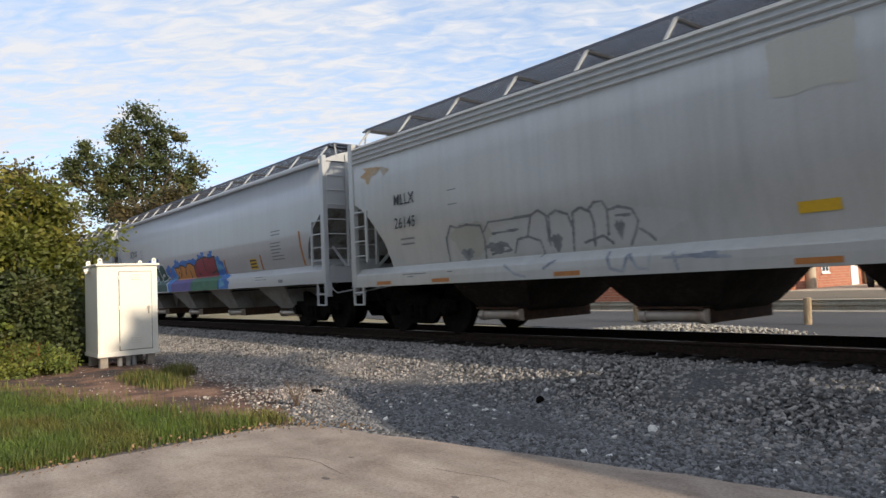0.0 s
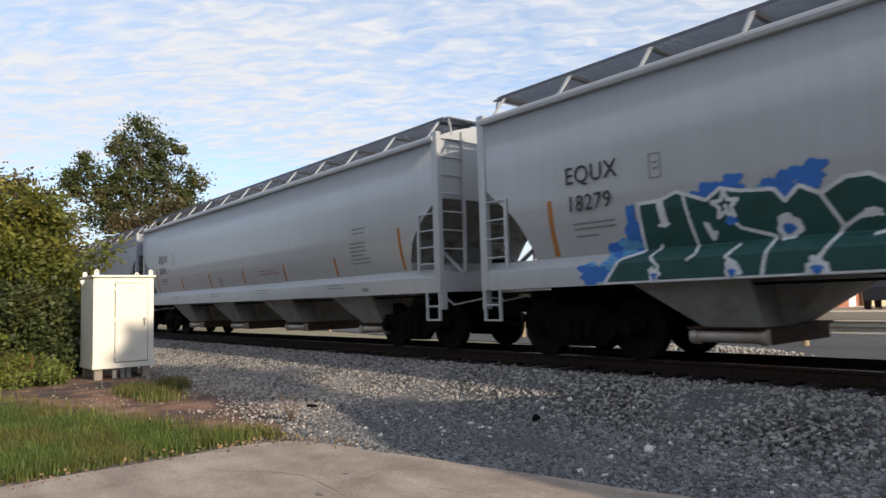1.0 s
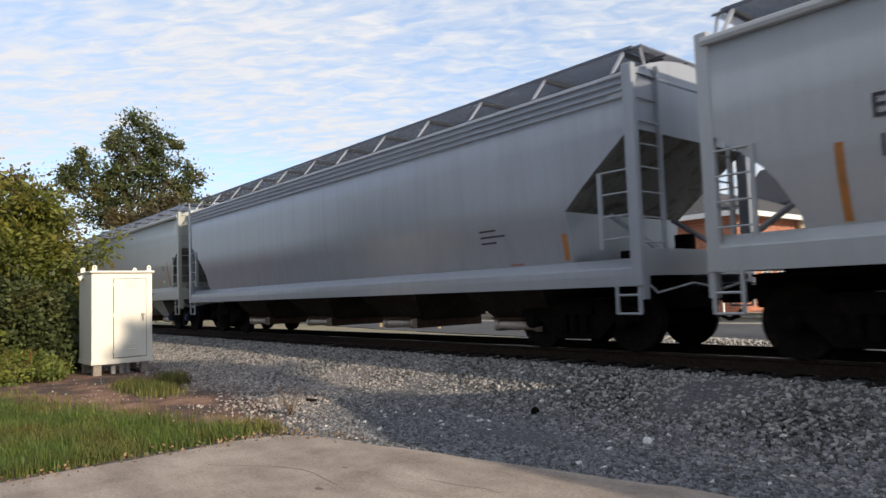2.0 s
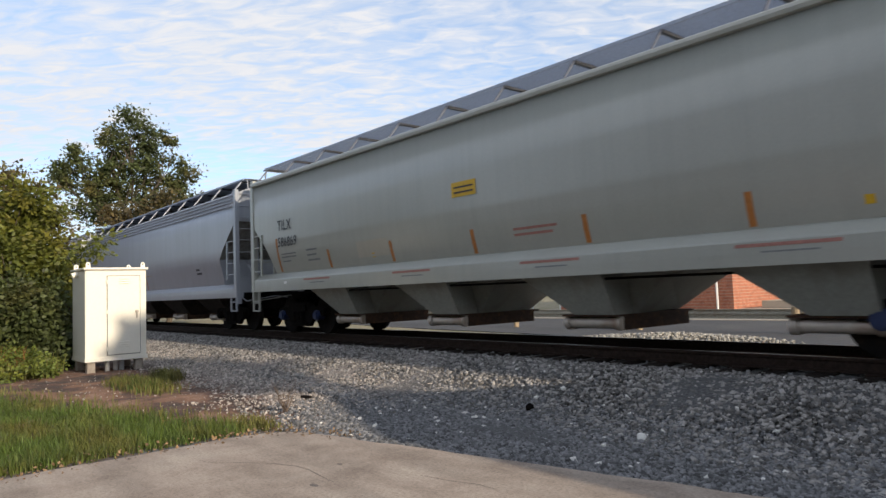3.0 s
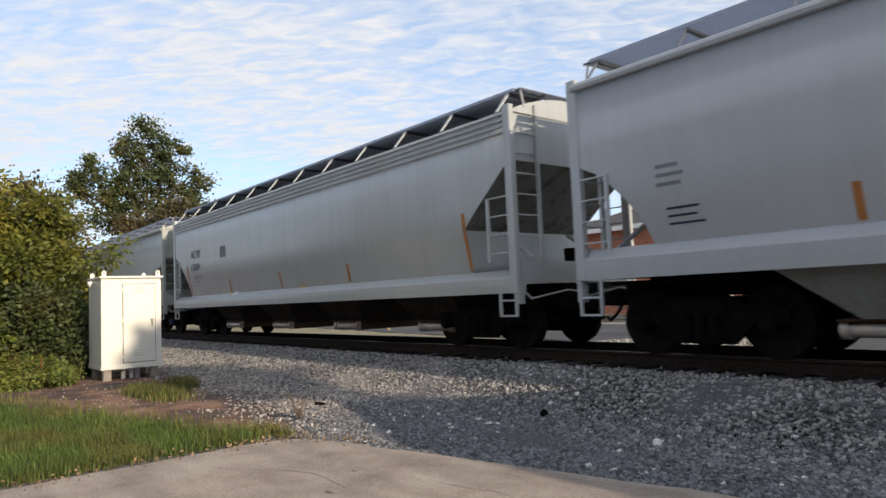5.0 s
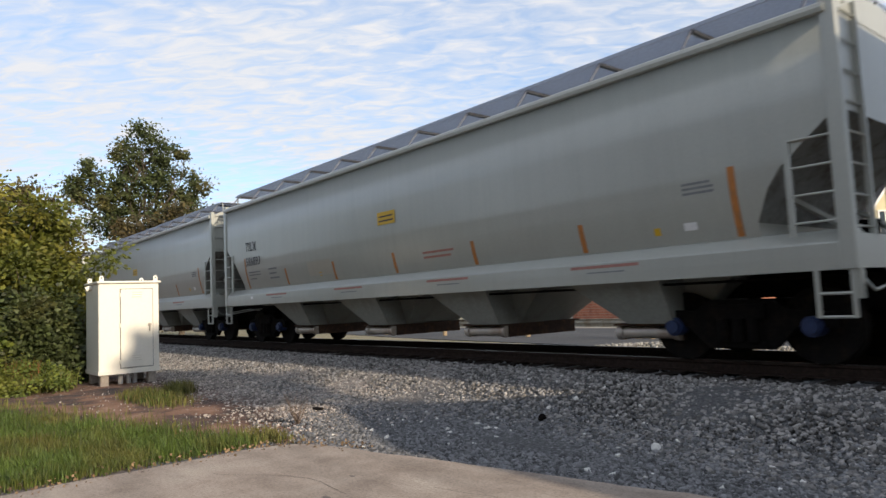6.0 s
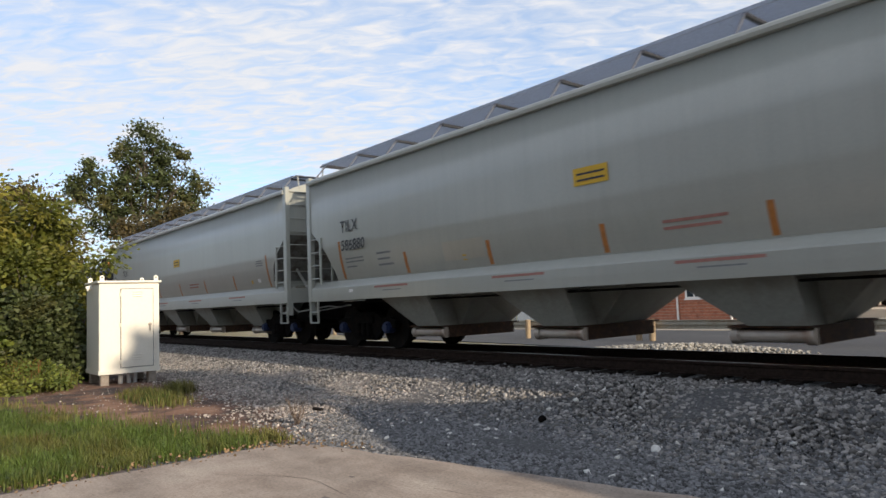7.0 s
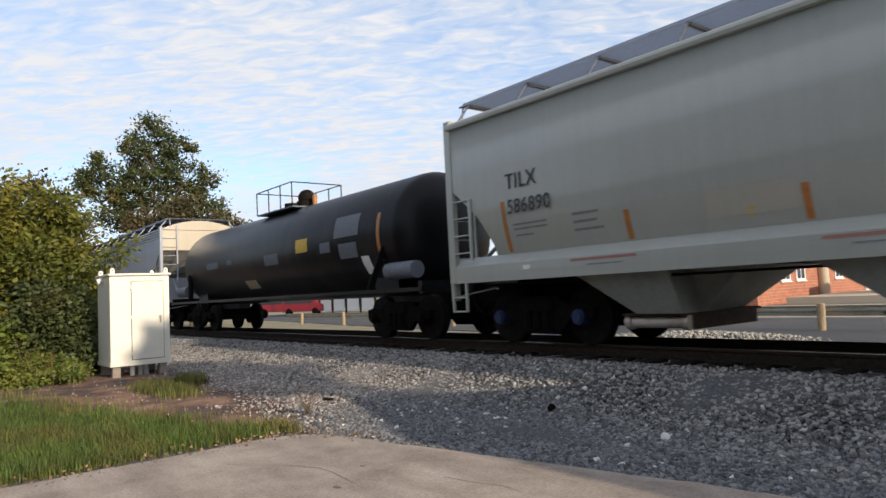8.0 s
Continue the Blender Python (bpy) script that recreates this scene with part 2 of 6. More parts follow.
def tube(bm, p, q, r, seg=8, r2=None):
    p, q = Vector(p), Vector(q)
    a = (q - p).to_track_quat("Z", "Y").to_matrix()
    rings = []
    for c, rr in ((p, r), (q, r if r2 is None else r2)):
        rings.append([bm.verts.new(c + a @ Vector((rr * math.cos(k * math.tau / seg), rr * math.sin(k * math.tau / seg), 0))) for k in range(seg)])
    for k in range(seg):
        bm.faces.new((rings[0][k], rings[0][(k + 1) % seg], rings[1][(k + 1) % seg], rings[1][k]))
    bm.faces.new(rings[0][::-1])
    bm.faces.new(rings[1])
    return bm


def bar(bm, p, q, w):
    """A square bar from p to q."""
    return tube(bm, p, q, w * 0.7071, 4)


def extrude_x(bm, outline, x0, x1):
    """A closed outline of (y, z) swept along x."""
    a = [bm.verts.new((x0, y, z)) for y, z in outline]
    b = [bm.verts.new((x1, y, z)) for y, z in outline]
    n = len(outline)
    for k in range(n):
        bm.faces.new((a[k], a[(k + 1) % n], b[(k + 1) % n], b[k]))
    bm.faces.new(a[::-1])
    bm.faces.new(b)
    bmesh.ops.recalc_face_normals(bm, faces=list(bm.faces))
    return bm


def plate_y(bm, outline, y0, y1):
    """A closed outline of (x, z) swept along y."""
    a = [bm.verts.new((x, y0, z)) for x, z in outline]
    b = [bm.verts.new((x, y1, z)) for x, z in outline]
    n = len(outline)
    for k in range(n):
        bm.faces.new((a[k], a[(k + 1) % n], b[(k + 1) % n], b[k]))
    bm.faces.new(a[::-1])
    bm.faces.new(b)
    bmesh.ops.recalc_face_normals(bm, faces=list(bm.faces))
    return bm


def mesh_of(bm, name, mat, smooth=False):
    me = bpy.data.meshes.new(name)
    bm.to_mesh(me)
    bm.free()
    me.materials.append(mat)
    if smooth:
        me.polygons.foreach_set("use_smooth", [True] * len(me.polygons))
        me.set_sharp_from_angle(angle=radians(40))
    return me


def part(name, bm, mat, parent=None, label="", smooth=False, at=None):
    me = bm if isinstance(bm, bpy.types.Mesh) else mesh_of(bm, name, mat, smooth)
    ob = new(name, me)
    ob.parent = parent
    if at is not None:
        ob.matrix_basis = at
    if label:
        tagged(ob, label)
    return ob


def thing(name, label, category, at=None, group="", kind=""):
    ob = tagged(new(name), label, category, group, kind)
    ob.empty_display_size = 0.2
    if at is not None:
        ob.matrix_basis = at
    return ob


def mesh_np(name, verts, faces, mat):
    """verts (n, 3), faces (m, k) with k corners each."""
    me = bpy.data.meshes.new(name)
    k = faces.shape[1]
    me.vertices.add(len(verts))
    me.vertices.foreach_set("co", np.asarray(verts, np.float32).ravel())
    me.loops.add(faces.size)
    me.loops.foreach_set("vertex_index", faces.astype(np.int32).ravel())
    me.polygons.add(len(faces))
    me.polygons.foreach_set("loop_start", np.arange(0, faces.size, k, dtype=np.int32))
    me.update(calc_edges=True)
    me.materials.append(mat)
    return me


def B():
    return bmesh.new()


# ---- ground ----
def smooth(a, b, v):
    u = np.clip((v - a) / (b - a), 0, 1)
    return u * u * (3 - 2 * u)


def ground_z(x, y):
    """Height of the ground: a near level, the ballast bank of the track, a far level."""
    x, y = np.asarray(x, float), np.asarray(y, float)
    near = -0.57 + 0.06 * smooth(-8, -14.5, x) * smooth(-6, 1.5, y)
    base = np.where(y < TRACK_Y, near, -0.56)
    d = np.abs(y - TRACK_Y)
    bank = 1 - smooth(1.75, 3.7, d)
    return base + (-0.20 - base) * bank


def ground_material():
    m = bpy.data.materials.new("ground")
    nt = tree_of(m)
    co = node(nt, "TexCoord").outputs["Object"]
    sep = node(nt, "SeparateXYZ", [(0, co)])
    n1 = node(nt, "TexNoise", [("Vector", co)], Scale=1.3, Detail=6.0, Roughness=0.65)
    n2 = node(nt, "TexNoise", [("Vector", co)], Scale=26.0, Detail=4.0, Roughness=0.7)
    gravel = ramp(nt, n2.outputs["Fac"], [(0.32, (0.045, 0.046, 0.048)), (0.55, (0.115, 0.115, 0.118)), (0.72, (0.20, 0.195, 0.19))])
    dirt = ramp(nt, n1.outputs["Fac"], [(0.36, (0.045, 0.034, 0.032)), (0.47, (0.12, 0.068, 0.050)), (0.56, (0.235, 0.125, 0.078)), (0.70, (0.34, 0.215, 0.15))])
    fine = ramp(nt, n2.outputs["Fac"], [(0.3, (0.75,)), (0.7, (1.15,))])
    dirt2 = node(nt, "MixRGB", [("Color1", dirt), ("Color2", fine)], blend_type="MULTIPLY")
    dirt2.inputs["Fac"].default_value = 1.0
    wob = node(nt, "Math", [(0, n1.outputs["Fac"])], operation="MULTIPLY")
    wob.inputs[1].default_value = 3.2
    edge = node(nt, "Math", [(0, sep.outputs[1]), (1, wob.outputs[0])], operation="ADD")
    side = node(nt, "Math", [(0, sep.outputs[0]), (1, wob.outputs[0])], operation="ADD")
    # bare soil: west of x = -7, south of y = 4
    a = node(nt, "MapRange", [("Value", edge.outputs[0])])
    a.inputs[1].default_value, a.inputs[2].default_value, a.inputs[3].default_value, a.inputs[4].default_value = 5.9, 6.7, 1.0, 0.0
    b = node(nt, "MapRange", [("Value", side.outputs[0])])
    b.inputs[1].default_value, b.inputs[2].default_value, b.inputs[3].default_value, b.inputs[4].default_value = -6.2, -5.2, 1.0, 0.0
    ab = node(nt, "Math", [(0, a.outputs[0]), (1, b.outputs[0])], operation="MULTIPLY")
    # far side: pale dusty soil and dry grass
    f = node(nt, "MapRange", [("Value", edge.outputs[0])])
    f.inputs[1].default_value, f.inputs[2].default_value = 14.6, 16.0
    far = ramp(nt, n1.outputs["Fac"], [(0.35, (0.30, 0.25, 0.18)), (0.6, (0.20, 0.18, 0.09)), (0.75, (0.36, 0.32, 0.26))])
    pale = ramp(nt, n2.outputs["Fac"], [(0.30, (0.12, 0.105, 0.095)), (0.55, (0.27, 0.235, 0.21)), (0.72, (0.42, 0.375, 0.335))])
    w = node(nt, "MapRange", [("Value", side.outputs[0])])
    w.inputs[1].default_value, w.inputs[2].default_value, w.inputs[3].default_value, w.inputs[4].default_value = -7.6, -6.2, 1.0, 0.0
    mixed = node(nt, "MixRGB", [("Fac", w.outputs[0]), ("Color1", gravel), ("Color2", pale)])
    gravel = mixed.outputs[0]
    c = node(nt, "MixRGB", [("Fac", ab.outputs[0]), ("Color1", gravel), ("Color2", dirt2.outputs[0])])
    c = node(nt, "MixRGB", [("Fac", f.outputs[0]), ("Color1", c.outputs[0]), ("Color2", far)])
    bs = node(nt, "BsdfPrincipled", [("Base Color", c.outputs[0])], Roughness=0.95)
    bn = node(nt, "Bump", [("Height", n2.outputs["Fac"])], Strength=0.9, Distance=0.03)
    nt.links.new(bn.outputs[0], bs.inputs["Normal"])
    out = nt.nodes.new("ShaderNodeOutputMaterial")
    nt.links.new(bs.outputs[0], out.inputs[0])
    return m


def make_ground():
    xs = np.concatenate([np.linspace(-1500, -70, 16), np.arange(-66, 14, 0.5), np.linspace(16, 1500, 16)])
    ys = np.concatenate([np.linspace(-1500, -14, 14), np.arange(-10, 16, 0.2), np.linspace(17, 45, 15), np.linspace(60, 2500, 14)])
    X, Y = np.meshgrid(xs, ys, indexing="ij")
    Z = ground_z(X, Y)
    rough = np.array([[noise.noise((x * 0.9, y * 0.9, 0)) for y in ys] for x in xs]) * 0.035
    # level under the slab
    Z = Z + np.where((X > -8.5) & (Y < 4.8) & (Y > -10), 0.0, rough)
    n, m = X.shape
    idx = np.arange(n * m).reshape(n, m)
    faces = np.stack([idx[:-1, :-1], idx[1:, :-1], idx[1:, 1:], idx[:-1, 1:]], -1).reshape(-1, 4)
    me = mesh_np("ground", np.stack([X, Y, Z], -1).reshape(-1, 3), faces, ground_material())
    tagged(new("ground", me), "grey gravel ground with bare brown soil by the grass", "ground", kind="structure")


def slab_material():
    m = bpy.data.materials.new("slab_concrete")
    nt = tree_of(m)
    co = node(nt, "TexCoord").outputs["Object"]
    big = node(nt, "TexNoise", [("Vector", co)], Scale=1.5, Detail=10.0, Roughness=0.72, Distortion=0.3)
    fine = node(nt, "TexNoise", [("Vector", co)], Scale=38.0, Detail=8.0, Roughness=0.75)
    st = node(nt, "Mapping", [("Vector", co)])
    st.inputs["Rotation"].default_value = (0, 0, radians(-14))
    st.inputs["Scale"].default_value = (0.35, 1.9, 1)
    tracks = node(nt, "TexNoise", [("Vector", st.outputs[0])], Scale=1.6, Detail=4.0)
    c = ramp(nt, big.outputs["Fac"], [(0.32, (0.25, 0.195, 0.155)), (0.52, (0.37, 0.30, 0.245)), (0.7, (0.44, 0.37, 0.305))])
    t = ramp(nt, tracks.outputs["Fac"], [(0.38, (0.80,)), (0.60, (1.0,))])
    g = ramp(nt, fine.outputs["Fac"], [(0.34, (0.62,)), (0.5, (0.98,)), (0.68, (1.2,))])
    for k in (t, g):
        x = node(nt, "MixRGB", [("Color1", c), ("Color2", k)], blend_type="MULTIPLY")
        x.inputs["Fac"].default_value = 1.0
        c = x.outputs[0]
    bs = node(nt, "BsdfPrincipled", [("Base Color", c)], Roughness=0.9)
    bn = node(nt, "Bump", [("Height", fine.outputs["Fac"])], Strength=0.4, Distance=0.006)
    nt.links.new(bn.outputs[0], bs.inputs["Normal"])
    out = nt.nodes.new("ShaderNodeOutputMaterial")
    nt.links.new(bs.outputs[0], out.inputs[0])
    return m


def slab_edge(s):
    """The slab's rim, s along it: west side northwards, rounded corner, then east-north-east with a ragged edge."""
    if s < 9.0:
        p = Vector((-6.75 - 0.02 * s, -6.0 + s, 0))
    elif s < 10.0:
        k = (s - 9.0) * radians(76)
        p = Vector((-6.93 + 0.62 * (1 - math.cos(k)), 3.0 + 0.62 * math.sin(k), 0))
    else:
        u = s - 10.0
        p = Vector((-6.46 + 0.970 * u, 3.60 + 0.242 * u - 0.004 * u * u, 0))
    return p + Vector((0.05 * noise.noise((s * 2.1, 0, 0)) + 0.02 * noise.noise((s * 9, 3, 0)), 0.06 * noise.noise((s * 1.7, 9, 0)) + 0.02 * noise.noise((s * 8, 5, 0)), 0))


OIL = material("oil_stain", (0.12, 0.10, 0.088), 0.8, grain=0.3)
CRACK = material("crack_dark", (0.15, 0.125, 0.108), 0.95, grain=0.3)


def make_slab():
    bm = B()
    rim = [slab_edge(k * 0.1) for k in range(0, 235)]
    top = [bm.verts.new((p.x, p.y, -0.525)) for p in rim] + [bm.verts.new((7.0, -6.0, -0.525))]
    low = [bm.verts.new((v.co.x - 0.03, v.co.y + 0.03, -0.70)) for v in top]
    bm.faces.new(top[::-1])
    for k in range(len(top)):
        j = (k + 1) % len(top)
        bm.faces.new((top[k], low[k], low[j], top[j]))
    bmesh.ops.recalc_face_normals(bm, faces=list(bm.faces))
    bmesh.ops.triangulate(bm, faces=[f for f in bm.faces if len(f.verts) > 4])
    slab = part("pavement", bm, slab_material())
    rnd = random.Random(8)
    for start, way, steps in (((-6.2, 2.3), (0.97, 0.22), 18), ((-4.3, 3.35), (0.98, 0.1), 9)):
        bm = B()
        p, d = Vector((*start, -0.523)), Vector((*way, 0)).normalized()
        last = None
        for k in range(steps):
            n = Vector((-d.y, d.x, 0)) * rnd.uniform(0.002, 0.006)
            pair = [bm.verts.new(p + n), bm.verts.new(p - n)]
            if last:
                bm.faces.new((last[0], pair[0], pair[1], last[1]))
            last = pair
            d = (d + Vector((rnd.gauss(0, 0.16), rnd.gauss(0, 0.16), 0)) + Vector((*way, 0)) * 0.12).normalized()
            p = p + d * rnd.uniform(0.06, 0.13)
        part("crack", bm, CRACK, slab, "dark crack")
    for x, y, r in ((-4.7, 2.62, 0.045), (-5.1, 3.1, 0.03), (-3.6, 3.0, 0.035), (-4.2, 2.1, 0.03)):
        bm = B()
        bm.faces.new([bm.verts.new((x + r * (1 + 0.4 * noise.noise((k * 0.7, x, 0))) * math.cos(k * math.tau / 14), y + 0.6 * r * math.sin(k * math.tau / 14), -0.5225)) for k in range(14)])
        part("oil_stain", bm, OIL, slab, "dark stain")
    tagged(slab, "worn pinkish grey concrete apron with a ragged edge", "pavement", kind="structure")


def make_track():
    track = thing("railway_track", "rusty steel rails on dark wooden ties in ballast", "railway track", kind="structure")
    prof = [(-0.075, -0.17), (0.075, -0.17), (0.075, -0.155), (0.012, -0.135), (0.012, -0.045), (0.036, -0.035), (0.036, -0.004), (0.028, 0.0),
            (-0.028, 0.0), (-0.036, -0.004), (-0.036, -0.035), (-0.012, -0.045), (-0.012, -0.135), (-0.075, -0.155)]
    for y in (TRACK_Y - 0.753, TRACK_Y + 0.753):
        rail = part("rail", extrude_x(B(), [(y + a, b) for a, b in prof], -320, 220), RAIL_SIDE, track)
        part("running_surface", box(B(), -320, 220, y - 0.027, y + 0.027, 0.0005, 0.003), RAIL_TOP, rail, "polished steel running surface")
    tie = mesh_of(bevelled(box(B(), -0.115, 0.115, -1.3, 1.3, -0.34, -0.165), 0.012), "tie", TIE)
    plate = mesh_of(box(B(), -0.10, 0.10, -0.17, 0.17, -0.165, -0.150), "tie_plate", RAIL_SIDE)
    rnd = random.Random(5)
    x = -90.0
    while x < 14:
        t = part("tie", tie, TIE, track, at=pose(x, TRACK_Y + rnd.uniform(-0.04, 0.04), rnd.uniform(-0.012, 0.006), 0, 0, rnd.uniform(-1.2, 1.2)))
        if x > -32:
            for s in (-0.753, 0.753):
                part("tie_plate", plate, RAIL_SIDE, t, at=pose(0, s, 0))
        x += 0.52


def stones(name, label, spots, sizes, mat, seed, flat=0.85):
    """Broken stones as one loose stuff: a jittered block each."""
    rs = np.random.RandomState(seed)
    n = len(spots)
    cube = np.array([(-1, -1, -1), (1, -1, -1), (1, 1, -1), (-1, 1, -1), (-1, -1, 1), (1, -1, 1), (1, 1, 1), (-1, 1, 1)], float)
    v = np.repeat(cube[None], n, 0) * (0.42 + 0.8 * rs.rand(n, 8, 3))
    v *= (sizes * 0.5)[:, None, None] * (0.65 + 0.7 * rs.rand(n, 1, 3))
    q = rs.normal(size=(n, 4))
    q /= np.linalg.norm(q, axis=1)[:, None]
    w, x, y, z = q.T
    R = np.stack([1 - 2 * (y * y + z * z), 2 * (x * y - z * w), 2 * (x * z + y * w), 2 * (x * y + z * w), 1 - 2 * (x * x + z * z), 2 * (y * z - x * w),
                  2 * (x * z - y * w), 2 * (y * z + x * w), 1 - 2 * (x * x + y * y)], 1).reshape(n, 3, 3)
    v = np.einsum("nij,nkj->nki", R, v)
    v[:, :, 2] *= flat
    v += spots[:, None, :]
    f = np.array([(3, 2, 1, 0), (4, 5, 6, 7), (0, 1, 5, 4), (1, 2, 6, 5), (2, 3, 7, 6), (3, 0, 4, 7)])
    faces = (f[None] + 8 * np.arange(n)[:, None, None]).reshape(-1, 4)
    return tagged(new(name, mesh_np(name, v.reshape(-1, 3), faces, mat)), label, "gravel", kind="stuff")


def scatter(n, x0, x1, y0, y1, seed, keep=None, lift=0.0, crowd=1.0):
    """Random places on the ground; crowd > 1 packs them towards x1."""
    rs = np.random.RandomState(seed)
    x = x1 - (x1 - x0) * rs.rand(n) ** crowd
    y = y0 + (y1 - y0) * rs.rand(n)
    if keep is not None:
        k = keep(x, y, rs)
        x, y = x[k], y[k]
    return np.stack([x, y, ground_z(x, y) + lift], 1), rs


def slab_line(x):
    return 3.66 + 0.25 * (x + 6.46)


def make_gravel():
    near_ok = lambda x, y, rs: (y > 5.55 + 0.35 * np.sin(x * 0.8) + 0.25 * rs.randn(len(x)))
    p, rs = scatter(72000, -48, 6, 5.2, 8.12, 11, near_ok, 0.006, 1.7)
    stones("ballast_stones", "pale and dark grey broken ballast stones on the bank", p, 0.020 + 0.036 * rs.rand(len(p)) ** 1.5 + 0.012 * smooth(-10, -30, p[:, 0]), STONE_MIX, 1)
    p, rs = scatter(5000, -48, 7, 8.1, 10.6, 12, None, -0.005, 1.4)
    stones("crib_stones", "dark dusty ballast stones between the ties", p, 0.03 + 0.03 * rs.rand(len(p)), STONE_FINE, 2)
    fine_ok = lambda x, y, rs: (y > np.where(x > -6.9, slab_line(x) - 0.03, 4.0 - 0.16 * (x + 6.9) + 0.35 * rs.randn(len(x)))) & (y < 6.25 + 0.2 * rs.randn(len(x)))
    p, rs = scatter(125000, -9.4, 6, 3.0, 6.5, 13, lambda x, y, rs: fine_ok(x, y, rs) & (x > -8.2 + 0.6 * rs.randn(len(x))), 0.004, 1.1)
    stones("road_gravel", "dark blue-grey crushed stone beside the concrete", p, 0.015 + 0.032 * rs.rand(len(p)) ** 2, STONE_FINE, 3)
    p, rs = scatter(34000, -26, -6.9, 3.2, 6.4, 17, lambda x, y, rs: (y > 4.0 - 0.10 * (x + 6.9) + 0.45 * rs.randn(len(x))) & (x < -7.8 + 0.7 * rs.randn(len(x))), 0.003, 1.3)
    stones("pale_gravel", "pale pinkish grey crushed stone near the cabinet", p, 0.014 + 0.030 * rs.rand(len(p)) ** 2, PALE_GRAVEL, 7)
    p, rs = scatter(500, -16, -7.2, 2.0, 4.6, 18, lambda x, y, rs: y > 3.3 + 0.34 * (x + 7.5), 0.002)
    stones("soil_chips", "small brown and pale chips on the bare soil", p, 0.008 + 0.022 * rs.rand(len(p)) ** 2, PALE_GRAVEL, 8)
    p, rs = scatter(9000, -45, 6, 10.6, 14.2, 14, None, 0.01, 1.2)
    stones("far_ballast", "pale ballast stones on the far bank", p, 0.04 + 0.05 * rs.rand(len(p)), STONE_MIX, 4)
    p, rs = scatter(7000, -15, -3, 13.2, 17.2, 15, lambda x, y, rs: (np.hypot((x + 9.3) / 3.3, (y - 15.6) / 1.7) < 0.4 + 0.6 * rs.rand(len(x))), 0.03)
    p[:, 2] += 0.20 * np.clip(1 - np.hypot((p[:, 0] + 9.3) / 3.3, (p[:, 1] - 15.6) / 1.7), 0, 1)
    stones("pale_rubble", "heap of pale broken stone beside the road", p, 0.03 + 0.05 * rs.rand(len(p)), RUBBLE, 5)
    p, rs = scatter(420, -15, 6, 3.3, 8.0, 16, lambda x, y, rs: (y > slab_line(x) + 0.1) & (x > -7.5), 0.012)
    stones("pale_chips", "scattered whitish stone chips in the gravel", p, 0.022 + 0.03 * rs.rand(len(p)), STONE_WHITE, 6)
    # one large white stone
    bm = B()
    bmesh.ops.create_icosphere(bm, subdivisions=2, radius=0.048)
    for v in bm.verts:
        v.co *= 1 + 0.35 * noise.noise(v.co * 14)
        v.co.z *= 0.9
    tagged(part("white_stone", bm, STONE_WHITE, at=pose(-3.80, 5.66, float(ground_z(-3.8, 5.66)) + 0.035, 20, 10, 0)), "single whitish stone lying on dark gravel", "stone")
    bm = B()
    bmesh.ops.create_icosphere(bm, subdivisions=2, radius=0.05)
    for v in bm.verts:
        v.co *= 1 + 0.4 * noise.noise(v.co * 12 + Vector((5, 0, 0)))
    tagged(part("dark_stone", bm, TRUCK_STEEL, at=pose(-5.6, 6.05, float(ground_z(-5.6, 6.05)) + 0.03)), "single blackish stone lying on the gravel", "stone")
    bm = B()
    tube(bm, (-0.11, 0, 0), (0.11, 0.03, 0.01), 0.022, 7)
    tagged(part("tie_stub", bm, TIE, at=pose(-8.9, 4.85, float(ground_z(-8.9, 4.85)) + 0.03)), "short blackish wood scrap lying on gravel", "debris")


make_ground()
make_slab()
make_track()
make_gravel()


# ---- the train ----
BODY = [(1.52, 1.40), (1.75, 1.475), (2.05, 1.545), (2.35, 1.58), (3.0, 1.59), (3.93, 1.594)]      # height, half width of the side sheets


PLAIN_SIDE = [(0.90, 1.60), (1.385, 1.60), (1.505, 1.46), (1.535, 1.405), (1.75, 1.475)]
RIBBED_SIDE = [(0.90, 1.60), (1.21, 1.60), (1.325, 1.45), (1.345, 1.395), (1.75, 1.475)]
PROFILE = {"ribbed": False}


def side_y(z):
    """Half width of the car's outside at height z: sill with a chamfered top below, curved sheet above."""
    line = (RIBBED_SIDE if PROFILE["ribbed"] else PLAIN_SIDE) + BODY[2:]
    for (a, u), (b, v) in zip(line, line[1:]):
        if z <= b:
            return u + (v - u) * (z - a) / (b - a)
    return BODY[-1][1]


